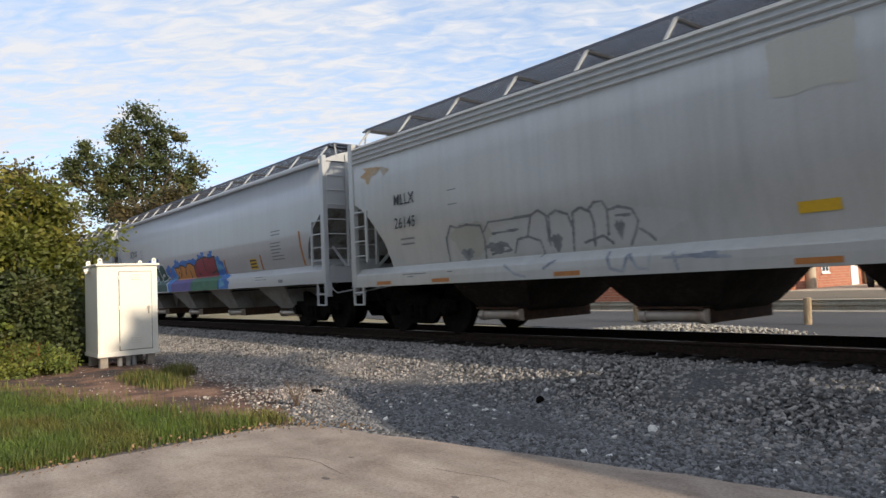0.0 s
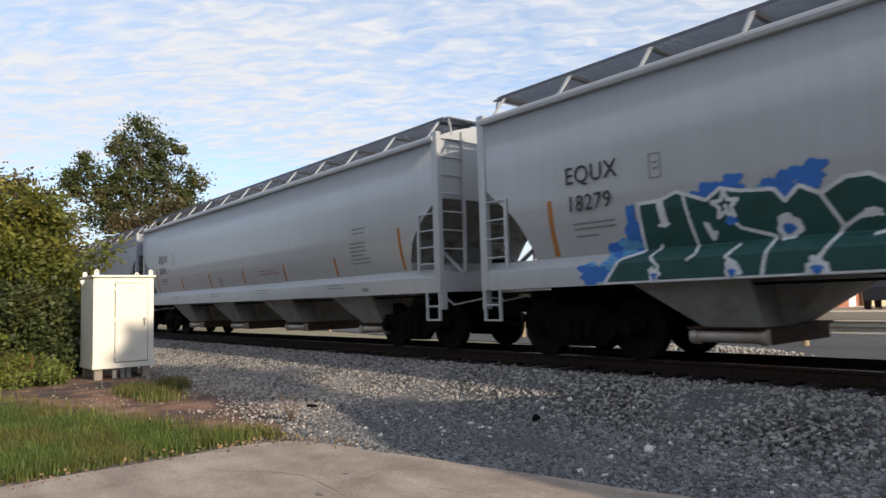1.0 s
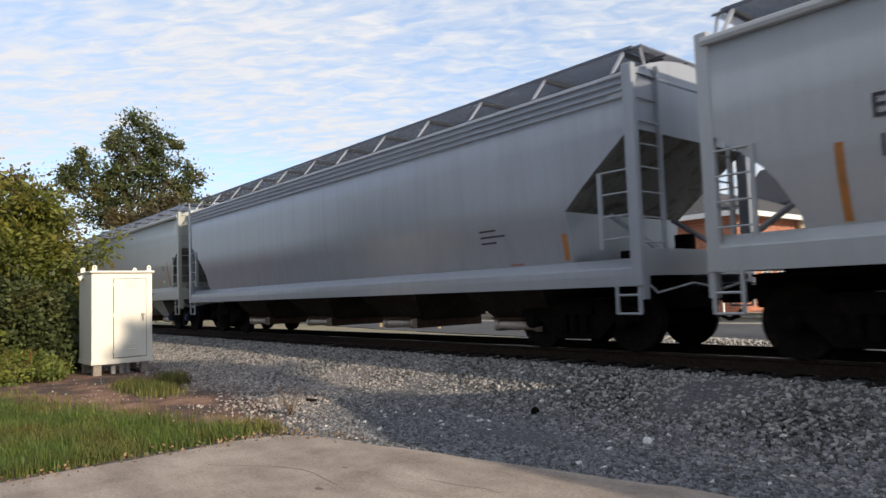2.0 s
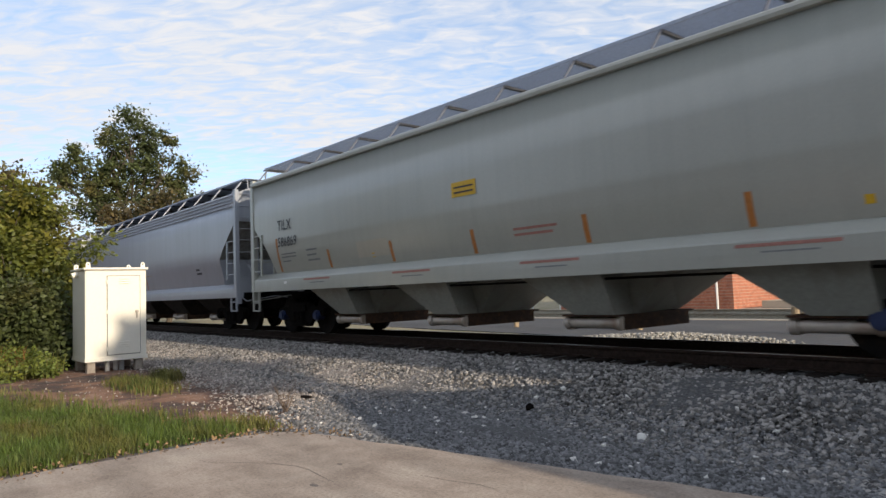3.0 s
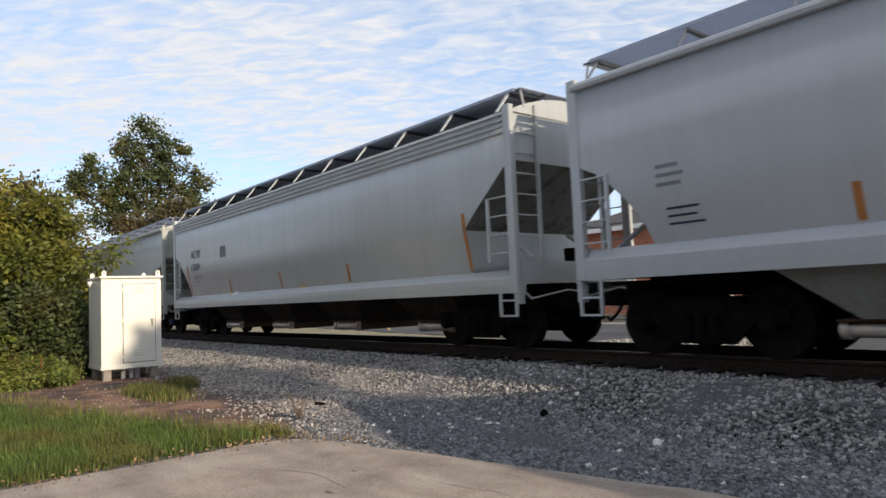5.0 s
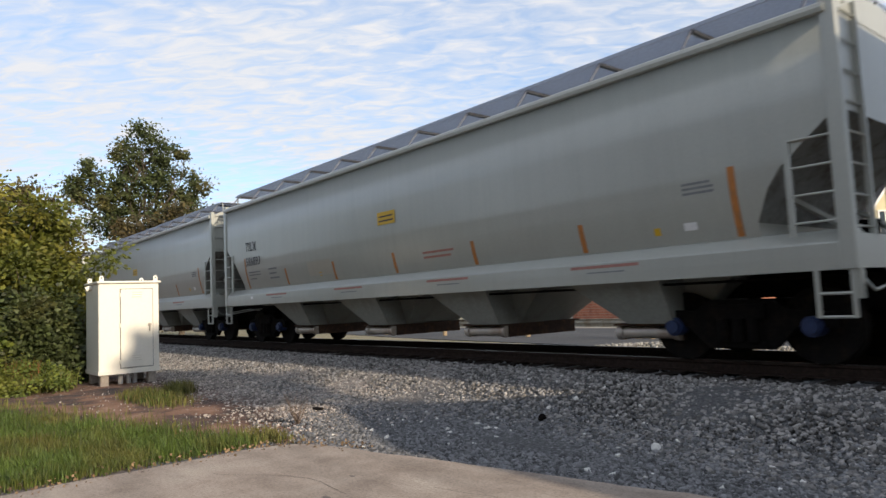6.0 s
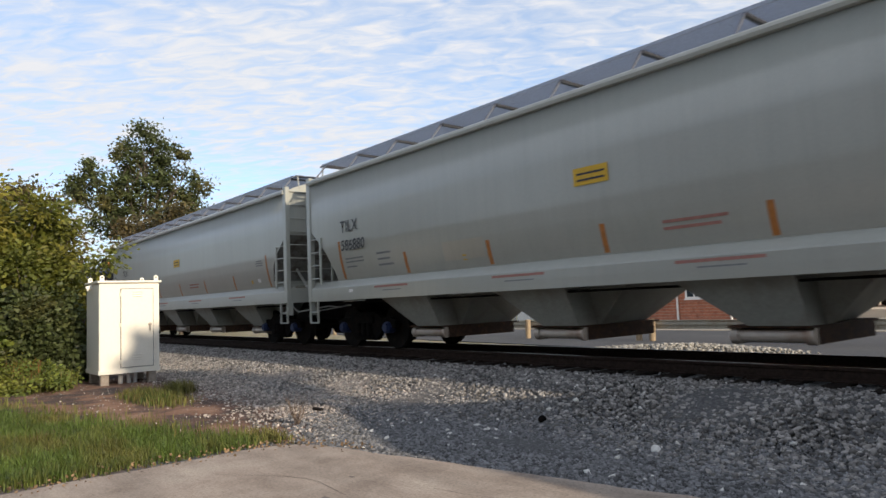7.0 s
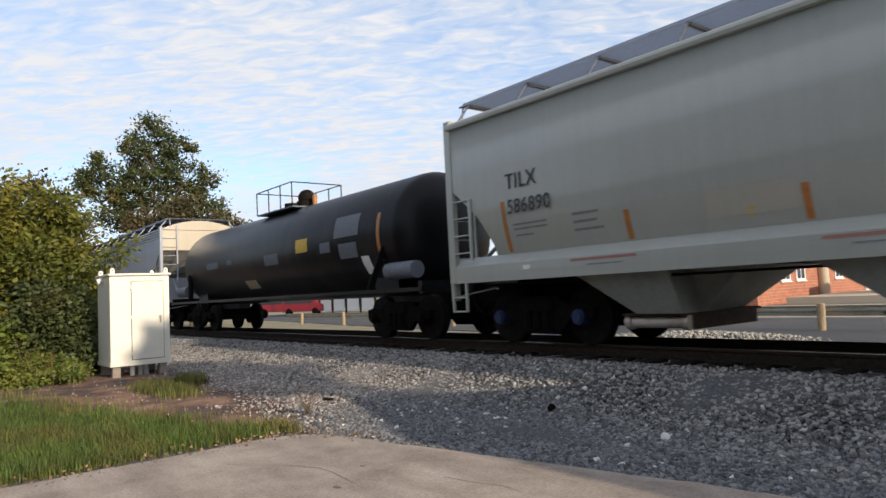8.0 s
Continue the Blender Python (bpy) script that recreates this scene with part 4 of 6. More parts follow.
def make_train():
    g = "cars of the freight train"
    # old grey car with ribbed roof edge and outline graffiti
    c = covered_hopper(PAINT_OLD, 17.0, "weathered grey covered hopper car with ribbed roof edge and outline graffiti", g, True, 4, True)
    old_car_marks(c, 17.0)
    place(c, 17.0, -12.45)
    c = covered_hopper(PAINT_BLUEGREY, 17.85, "light grey covered hopper car with bright graffiti along its side", g)
    graffiti_car_marks(c, 17.85)
    place(c, 17.85, -31.42)
    c = covered_hopper(PAINT_BLUEGREY, 18.0, "clean light grey covered hopper car with orange tapes", g)
    mark_set(c, 18.0, "EQUX", "18391", 1.87, 1.54, 2.525, 7, "equ")
    place(c, 18.0, -50.5)
    c = covered_hopper(PAINT_STEEL, 17.0, "bluish grey covered hopper car with ribbed roof edge", g, True, 4, True, low=0.06)
    mark_set(c, 17.0, "", "", 1.9, 15.6, 2.3, 1, "plain")
    place(c, 17.0, -68.42)
    c = covered_hopper(PAINT_SAGE, 17.0, "greenish grey covered hopper car with a yellow placard", g, cap=BLUE_CAP, open_walk=True, bay_mat=HOPPER_SAGE)
    mark_set(c, 17.0, "TILX", "586869", 1.53, 1.43, 2.385, 7, "til")
    place(c, 17.0, -86.42)
    c = covered_hopper(PAINT_STEEL, 17.0, "faded blue-grey covered hopper car with a ribbed roof edge", g, True, 4, True, solid_walk=True, low=0.06)
    mark_set(c, 17.0, "", "", 1.7, 6.25, 2.32, 2, "faded")
    place(c, 17.0, -104.4)
    c = covered_hopper(PAINT_WHITE, 16.65, "whitish grey covered hopper car with a large navy brand block", g, False, 4, True, open_walk=True)
    mark_set(c, 16.65, "", "", 1.6, 3.74, 2.25, 5, "brand")
    patch("reflective_tape", 15.34, 15.43, 1.56, 2.39, 16.65, TAPE, c, label="orange reflective strip")
    place(c, 16.65, -122.1)
    c = covered_hopper(PAINT_OLD, 16.95, "pale grey covered hopper car with ribbed roof edge and orange tapes", g, True, 4, True, solid_walk=True)
    mark_set(c, 16.95, "ACFX", "65864", 1.75, 1.35, 3.4, 5, "acf")
    place(c, 16.95, -140.25)
    for left, num in ((-158.5, "586893"), (-176.5, "586880"), (-194.6, "586890")):
        c = covered_hopper(PAINT_SAGE, 17.0, "greenish grey covered hopper car with a yellow placard", g, cap=BLUE_CAP, open_walk=True, bay_mat=HOPPER_SAGE)
        mark_set(c, 17.0, "TILX", num, 1.53, 1.43, 2.385, 7, "til")
        place(c, 17.0, left)
    c = tank_car(15.6, g)
    place(c, 15.6, -194.6 - 1.0 - 15.6)
    c = covered_hopper(PAINT_STEEL, 17.0, "blue-grey covered hopper car with a weathered cream end wall", g, True, 4, True, solid_walk=True, end_paint=PAINT_SUNLIT_CREAM)
    place(c, 17.0, -194.6 - 1.0 - 15.6 - 1.0 - 17.0)


def mark_set(c, n, code, num, x, first, pitch, count, style):
    tapes(c, n, first, pitch, count, style in ("equ", "til", "acf"))
    rnd = random.Random(len(CARS) + 3)
    if code:
        pale = INK_PALE if style == "faded" else INK
        lettering(c, code, x, 2.59, 0.26, n, pale, 1.0)
        lettering(c, num, x + 0.02, 2.18, 0.24, n, pale, 1.0)
        bars(c, x + 0.08, 1.98, 0.75, 2, n, seed=2)
        bars(c, x + 0.1, 1.80, 0.6, 1, n, seed=3)
    if style == "til":
        bars(c, x + 1.33, 2.00, 0.75, 3, n, INK_PALE, 0.12, 0.04, seed=4)
        bars(c, 15.05, 2.26, 0.5, 3, n, INK_PALE, 0.06, 0.03, seed=12)
        patch("tag_plate", 15.0, 15.18, 1.70, 1.80, n, INK_WHITE, c, lift=0.012)
        placard = patch("placard", 8.18, 8.80, 2.56, 2.82, n, YELLOW, c, lift=0.012, label="yellow warning placard")
        for k in range(2):
            patch("placard_line", 8.24, 8.74, 2.62 + 0.09 * k, 2.65 + 0.09 * k, n, INK, placard, lift=0.016)
        for s in (2.83, 6.36, 9.75, 13.2):
            bars(c, s, 1.31, 1.4, 1, n, INK_RED, 0.07, 0.04, seed=5)
            bars(c, s + 0.3, 1.24, 0.7, 1, n, INK_PALE, 0.07, 0.02, seed=6)
        bars(c, 9.55, 1.86, 1.3, 2, n, INK_RED, 0.09, 0.04, seed=7)
        # a glow on the side sheet, painted on as a lighter patch
        patch("glow_patch", 5.0, 6.1, 1.70, 2.04, n, PAINT_GLOW, c, label="pale repainted patch")
        for s in (5.5, 14.55):
            patch("chalk_mark", s, s + 0.10, 1.68, 1.78, n, YELLOW, c)
        patch("tag_plate", 1.85, 2.0, 1.25, 1.32, n, INK_WHITE, c, lift=0.012)
    elif style == "equ":
        for a, b, z0, z1 in ((3.29, 3.47, 2.78, 2.80), (3.29, 3.47, 2.46, 2.48), (3.29, 3.31, 2.48, 2.78), (3.45, 3.47, 2.48, 2.78), (3.35, 3.42, 2.58, 2.61), (3.35, 3.42, 2.66, 2.69)):
            patch("stencil_box", a, b, z0, z1, n, INK_PALE, c, lift=0.006)
        bars(c, 10.1, 1.86, 1.55, 1, n, INK_PALE, 0.11, 0.02, seed=8)
        bars(c, 10.1, 1.77, 1.6, 1, n, INK_RED, 0.11, 0.025, seed=9)
        bars(c, 15.0, 2.5, 0.7, 2, n, INK_PALE, 0.09, 0.03, seed=9)
        bars(c, 14.9, 2.2, 0.75, 6, n, INK_PALE, 0.085, 0.03, seed=10)
        for s in (3.4, 6.9, 10.2, 14.0):
            bars(c, s, 1.34, 0.8, 2, n, INK_PALE, 0.07, 0.018, seed=int(s))
        bars(c, 7.3, 1.80, 0.3, 4, n, INK, 0.07, 0.02, seed=11)
        patch("data_plate", 15.42, 15.66, 1.17, 1.25, n, INK_PALE, c, lift=0.010, label="small dark data plate")
    elif style == "brand":
        # a company's block letters, as plain slanted blocks
        for k, slot in enumerate((0.05, 0.0, 0.0, 0.05)):
            x0 = 14.42 + 0.41 * k
            cells("brand_block", lambda x, z, a=x0, w=slot: (np.abs(x - a - 0.2 - 0.2 * (z - 3.27)) < 0.175) & ((np.abs(x - a - 0.24 - 0.2 * (z - 3.27)) > w) | (np.abs(z - 3.27) > 0.12)),
                  x0 - 0.2, x0 + 0.7, 3.00, 3.53, n, INK_NAVY, c, 0.008, label="navy block of a company mark")
        patch("placard", 12.70, 13.36, 1.56, 1.79, n, TAPE, c, lift=0.010, label="orange placard")
        for s in (4.0, 8.2, 12.0):
            bars(c, s, 1.75, 1.1, 2, n, INK_PALE, 0.09, 0.03, seed=int(s))
            bars(c, s, 1.32, 1.3, 2, n, INK_PALE, 0.08, 0.02, seed=int(s) + 1)
        bars(c, 1.4, 2.5, 0.5, 3, n, INK_PALE, 0.12, 0.05, seed=3)
        bars(c, 1.5, 1.95, 0.7, 3, n, INK_NAVY, 0.1, 0.03, seed=4)
        patch("data_panel", 15.16, 15.32, 1.56, 1.70, n, YELLOW, c)
    elif style == "acf":
        patch("data_panel", 4.3, 4.75, 2.45, 2.80, n, INK_PALE, c)
        patch("tag_plate", 5.0, 5.35, 1.28, 1.38, n, INK_WHITE, c)
        for s in (4.6, 9.2):
            bars(c, s, 1.40, 0.4, 2, n, YELLOW, 0.07, 0.03, seed=3)
    elif style == "faded":
        patch("placard", 5.32, 5.98, 1.42, 1.62, n, YELLOW, c, lift=0.010, label="faded orange placard")
        bars(c, 7.9, 1.85, 1.5, 1, n, RUST_STAIN, 0.1, 0.035, seed=6)
        for row, (z, wide) in enumerate(((2.32, 0.95), (1.90, 1.05))):
            for k in range(5 - row):
                patch("faded_character", 1.6 + 0.24 * k, 1.6 + 0.24 * k + 0.15, z, z + 0.20, n, INK_FADED, c)
        bars(c, 1.65, 1.70, 0.9, 2, n, INK_FADED, 0.1, 0.04, seed=5)
        patch("tag_plate", 3.45, 3.60, 1.05, 1.13, n, INK_WHITE, c)
        patch("chalk_mark", 6.78, 6.9, 1.02, 1.08, n, YELLOW, c)
        bars(c, 13.7, 1.84, 0.45, 2, n, INK, 0.12, 0.06, seed=8)
    else:
        bars(c, 13.8, 1.95, 0.6, 3, n, INK, 0.1, 0.03, seed=8)
        bars(c, 14.4, 1.36, 0.4, 1, n, INK_RED, 0.1, 0.03, seed=9)


def old_car_marks(c, n):
    lettering(c, "MLLX", 1.62, 2.54, 0.22, n, INK, 0.95)
    lettering(c, "26145", 1.63, 2.08, 0.22, n, INK, 0.95)
    bars(c, 1.7, 1.85, 0.7, 2, n, INK_PALE, 0.1, 0.035, seed=4)
    cells("rust_stain", lambda x, z: (np.abs(x - 0.98) < 0.42 + 0.1 * np.sin(31 * z)) & (z > 3.22 + 0.10 * np.sin(7 * x) + 0.04 * np.sin(23 * x)) & (z < 3.46 - 0.10 * (x - 0.6)), 0.4, 1.5, 3.0, 3.5, n, RUST_STAIN, c, 0.005, 0.02, "orange rust stain")
    outline = [
        [(3.07, 1.37), (3.08, 1.76), (3.26, 1.99), (3.41, 1.94), (3.70, 1.97), (4.04, 1.92), (4.08, 1.68), (4.04, 1.37)],
        [(4.10, 1.82), (4.24, 1.96), (4.56, 1.96), (5.22, 1.97)],
        [(4.29, 1.76), (4.89, 1.78)],
        [(4.09, 1.54), (4.54, 1.59), (4.68, 1.46), (4.20, 1.42)],
        [(5.09, 1.69), (5.22, 1.97), (5.39, 2.03), (5.53, 1.94), (5.50, 1.53)],
        [(4.74, 1.41), (4.85, 1.62), (5.08, 1.65), (5.33, 1.56), (5.38, 1.37), (5.27, 1.09)],
        [(5.52, 1.48), (5.58, 1.93), (5.74, 1.99), (5.95, 1.91), (6.01, 1.69), (5.96, 1.37)],
        [(6.00, 1.61), (6.05, 1.92), (6.20, 1.98), (6.37, 1.90), (6.40, 1.73), (6.36, 1.42)],
        [(6.34, 1.93), (6.47, 2.03), (6.61, 2.02), (6.67, 1.89), (6.62, 1.55)],
        [(6.67, 1.89), (6.87, 1.92), (7.07, 1.86), (7.14, 1.69), (7.06, 1.52), (6.97, 1.38)],
        [(7.15, 1.58), (7.27, 1.50), (7.35, 1.42)],
        [(6.80, 1.80), (7.02, 1.79)],
        [(6.19, 1.47), (6.53, 1.54), (6.68, 1.42)],
    ]
    scrawl = [
        [(4.66, 1.20), (4.87, 1.06), (5.10, 1.01)],
        [(6.67, 1.29), (6.73, 1.06), (6.94, 1.01), (7.02, 1.23)],
        [(7.05, 1.24), (7.18, 1.04), (7.34, 1.03), (7.37, 1.21)],
        [(7.57, 1.16), (7.80, 1.16), (8.30, 1.19)],
        [(7.84, 1.17), (8.46, 1.13)],
        [(7.71, 1.22), (7.77, 1.01)],
        [(5.50, 1.12), (5.72, 1.23)],
    ]
    cells("graffiti", any_of([stroke(p, 0.020) for p in outline]), 2.8, 8.2, 1.30, 2.25, n, SPRAY_GREY, c, 0.008, 0.016, "grey outline graffiti")
    cells("graffiti", any_of([stroke(p, 0.022) for p in scrawl]), 4.0, 10.2, 0.97, 1.40, n, SPRAY_BLUE, c, 0.008, 0.016, "faint bluish scrawl on the sill")
    cells("graffiti_fill", any_of([blob(5.66, 1.52, 0.10, 0.13, 0.2), blob(6.83, 1.62, 0.07, 0.12, 0.2), blob(3.59, 1.46, 0.16, 0.10, 0.2), blob(4.34, 1.53, 0.24, 0.09, 0.2)]), 2.9, 8.0, 1.30, 2.1, n, SPRAY_GREY, c, 0.009, 0.02)
    cells("graffiti_fill", blob(3.75, 1.72, 0.50, 0.30, 0.1), 3.0, 4.5, 1.40, 2.1, n, PAINT_SAGE, c, 0.005, 0.03)
    cells("graffiti_ground", blob(5.9, 1.62, 1.9, 0.34, 0.06), 3.8, 8.0, 1.40, 2.1, n, car_paint("paint_chalky", (0.47, 0.49, 0.49), (0.44, 0.44, 0.42)), c, 0.004, 0.03)
    for k, (a, b) in enumerate(((1.85, 2.65), (2.0, 2.2), (3.2, 3.35))):
        bars(c, a, 1.16, b - a, 1 + k % 2, n, INK_PALE, 0.05, 0.02, seed=k)
    for z in (2.36, 2.62):
        patch("stencil_box", 3.28, 3.52, z, z + 0.02, n, INK_PALE, c, lift=0.006)
    patch("placard", 9.22, 9.67, 1.56, 1.69, n, YELLOW, c, lift=0.012, label="yellow placard")
    for s in (0.95, 2.75, 5.7, 9.2):
        patch("reflective_tape", s, s + 0.50, 0.99, 1.06, n, TAPE, c, lift=0.007, label="orange reflective strip")
    cells("yellowed_patch", lambda x, z: (np.abs(x - 9.5) < 0.45 + 0.02 * np.sin(17 * z)) & (np.abs(z - 3.22) < 0.33 + 0.02 * np.sin(11 * x)), 8.9, 10.1, 2.85, 3.62, n, car_paint("paint_patch", (0.45, 0.445, 0.385), (0.44, 0.415, 0.34)), c, 0.005, 0.02, "yellowed repaint patch")
    

def graffiti_car_marks(c, n):
    mark_set(c, n, "EQUX", "18279", 1.87, 1.54, 2.525, 7, "equ")
    colour = lambda name, rgb: material("spray_" + name, rgb, 0.55, grain=0.12, size=6, spots=[v * 0.75 for v in rgb], spot_size=2.5)
    blue, sky_blue, green, white = colour("blue", (0.03, 0.16, 0.52)), colour("light_blue", (0.10, 0.33, 0.55)), colour("dark_green", (0.008, 0.065, 0.058)), colour("white", (0.68, 0.70, 0.72))
    orange, violet, red, leaf = colour("orange", (0.55, 0.22, 0.04)), colour("violet", (0.09, 0.07, 0.27)), colour("red", (0.28, 0.03, 0.05)), colour("green", (0.02, 0.14, 0.07))
    rnd = random.Random(4)
    haze = [blob(2.35, 1.26, 0.30, 0.15, 0.2, 1), blob(2.75, 1.40, 0.32, 0.28, 0.2, 2), blob(2.95, 1.78, 0.14, 0.34, 0.2, 3), blob(6.6, 1.60, 0.55, 0.44, 0.1, 1), blob(11.2, 1.75, 0.34, 0.34, 0.15, 2),
            blob(11.6, 1.30, 0.58, 0.22, 0.15, 4), blob(7.9, 1.98, 0.85, 0.16, 0.2, 5), blob(8.9, 2.02, 0.4, 0.15, 0.2, 6), lambda x, z: (x > 6.3) & (x < 11.4) & (z < 1.60)]
    haze += [blob(x, z, 0.22, 0.14, 0.25, x) for x, z in ((4.05, 2.14), (4.35, 2.20), (4.95, 2.14), (5.25, 2.22), (9.6, 2.10), (9.9, 2.16), (10.6, 2.16), (7.4, 2.08))]
    cells("graffiti_ground", any_of(haze), 1.9, 12.4, 1.10, 2.45, n, blue, c, 0.005, 0.018, "blue sprayed cloud behind graffiti")
    dots = [blob(2.2 + 9.8 * rnd.random(), 1.2 + 1.0 * rnd.random(), 0.08 + 0.1 * rnd.random(), 0.05 + 0.07 * rnd.random(), 0.25, k) for k in range(48)]
    tagged(cells("graffiti_speckle", lambda x, z: any_of(dots)(x, z) & any_of(haze)(x, z), 1.9, 12.4, 1.10, 2.45, n, sky_blue, c, 0.008, 0.025, "light blue sprayed bubbles"), kind="stuff")
    # first word: one bulky dark green mass edged and parted in white
    mass = polygon([(2.50, 1.10), (2.78, 1.44), (3.08, 1.52), (3.08, 2.16), (3.42, 2.16), (3.66, 2.24), (4.05, 2.08), (4.24, 2.20), (4.47, 2.14), (4.88, 2.10), (4.98, 1.95), (5.15, 2.10), (5.36, 1.98), (5.62, 2.12),
                    (5.86, 2.12), (6.06, 1.98), (6.14, 1.72), (6.34, 1.64), (6.66, 1.10)])
    inner = [[(3.75, 2.16), (3.79, 1.86), (3.87, 1.43), (3.78, 1.36)], [(4.28, 1.99), (4.32, 1.81), (4.44, 1.70), (4.82, 1.57), (4.74, 1.30), (4.70, 1.12)], [(5.37, 1.96), (5.54, 1.62), (5.39, 1.36), (5.20, 1.13)],
             [(5.54, 1.60), (5.74, 1.72), (5.90, 1.74)], [(3.34, 1.58), (3.22, 1.44), (3.36, 1.30), (3.26, 1.12)], [(4.40, 1.50), (4.28, 1.36), (4.40, 1.28)], [(3.99, 1.80), (4.06, 1.60), (4.12, 1.68)], [(5.85, 1.50), (6.10, 1.56), (6.34, 1.64)]]
    line = any_of([stroke(p, 0.022) for p in inner])
    rim = lambda x, z: mass[0](x, z) | mass[1](x, z)
    cells("graffiti_edge", rim, 2.4, 6.8, 1.10, 2.35, n, white, c, 0.011, 0.012, "white sprayed edging")
    cells("graffiti_letters", lambda x, z: mass[0](x, z) & ~mass[1](x, z) & ~line(x, z), 2.4, 6.8, 1.10, 2.35, n, green, c, 0.014, 0.012, "bulky dark green sprayed letters")
    counters = [stroke([(3.41, 2.13), (3.44, 1.86)], 0.055), stroke([(3.36, 1.84), (3.50, 1.85)], 0.02), stroke([(4.02, 1.78), (4.08, 1.62)], 0.03), blob(4.98, 1.66, 0.14, 0.15, 0.1, 2), blob(5.82, 1.72, 0.10, 0.05, 0.2, 3), blob(3.30, 1.20, 0.08, 0.10, 0.2, 1), blob(4.35, 1.20, 0.10, 0.11, 0.2, 2), blob(5.30, 1.20, 0.12, 0.10, 0.2, 3)]
    tagged(cells("graffiti_highlight", any_of(counters), 3.0, 6.2, 1.10, 2.2, n, white, c, 0.017, 0.012), kind="stuff")
    star = [(4.28 + r * math.sin(k * math.pi / 5), 1.99 + r * math.cos(k * math.pi / 5)) for k, r in zip(range(11), (0.17, 0.075) * 6)]
    star = polygon(star)
    cells("graffiti_star", star[1], 4.0, 4.6, 1.75, 2.25, n, white, c, 0.017, 0.010, "white edged star")
    tagged(cells("graffiti_speckle", any_of([blob(4.98, 1.64, 0.07, 0.06, 0.1, 1), blob(4.33, 1.80, 0.08, 0.05, 0.1, 2), blob(3.30, 1.17, 0.04, 0.05), blob(4.35, 1.17, 0.05, 0.05), blob(5.30, 1.16, 0.06, 0.05)]), 3.0, 6.2, 1.10, 2.0, n, blue, c, 0.020, 0.012), kind="stuff")
    # second and third words: filled blocks, two-toned at the sill, with black tops and cracks
    words = (([(7.12, 1.48), (7.36, 1.62), (7.10, 1.94), (7.55, 1.92), (7.72, 2.00), (8.05, 1.97), (8.25, 1.88), (8.45, 2.02), (8.75, 2.02), (9.04, 1.93), (9.06, 1.48)], orange,
              [[(7.74, 1.98), (7.72, 1.70), (7.55, 1.60)], [(8.28, 1.88), (8.12, 1.66)], [(8.62, 1.76), (8.66, 1.52)], [(7.45, 1.74), (7.55, 1.76)]], violet, 7.02, 9.00),
             ([(9.08, 1.48), (9.09, 1.90), (9.45, 2.08), (9.83, 2.14), (10.2, 2.15), (10.5, 2.10), (10.84, 2.11), (10.96, 2.13), (10.97, 1.48)], red,
              [[(9.96, 2.12), (10.00, 1.72)], [(10.55, 1.62), (10.9, 1.68)], [(9.35, 1.66), (9.5, 1.60)]], leaf, 9.00, 11.35))
    for points, hi, cracks, lo, x0, x1 in words:
        block = polygon(points)
        mark = any_of([stroke(p, 0.028) for p in cracks])
        cells("graffiti_outline", lambda x, z: block[0](x, z) | block[1](x, z), 7.0, 11.2, 1.50, 2.3, n, INK, c, 0.011, 0.015, "black sprayed outline")
        cells("graffiti_letters", lambda x, z: block[0](x, z) & ~block[1](x, z) & ~mark(x, z), 7.0, 11.2, 1.50, 2.3, n, hi, c, 0.014, 0.015)
        cells("graffiti_letters", lambda x, z: (x > x0 + 0.08 * np.sin(z * 9)) & (x < x1 + 0.06 * np.sin(z * 14)), x0 - 0.1, x1 + 0.1, 1.10, 1.50, n, lo, c, 0.014, 0.02)
    sign = patch("placard", 13.45, 13.90, 1.60, 1.88, n, YELLOW, c, lift=0.012, label="yellow and black warning placard")
    for k in range(3):
        patch("placard_line", 13.48, 13.87, 1.635 + 0.09 * k, 1.675 + 0.09 * k, n, INK, sign, lift=0.016)


RESERVOIR = material("reservoir_grey", (0.13, 0.14, 0.17), 0.6, grain=0.2)


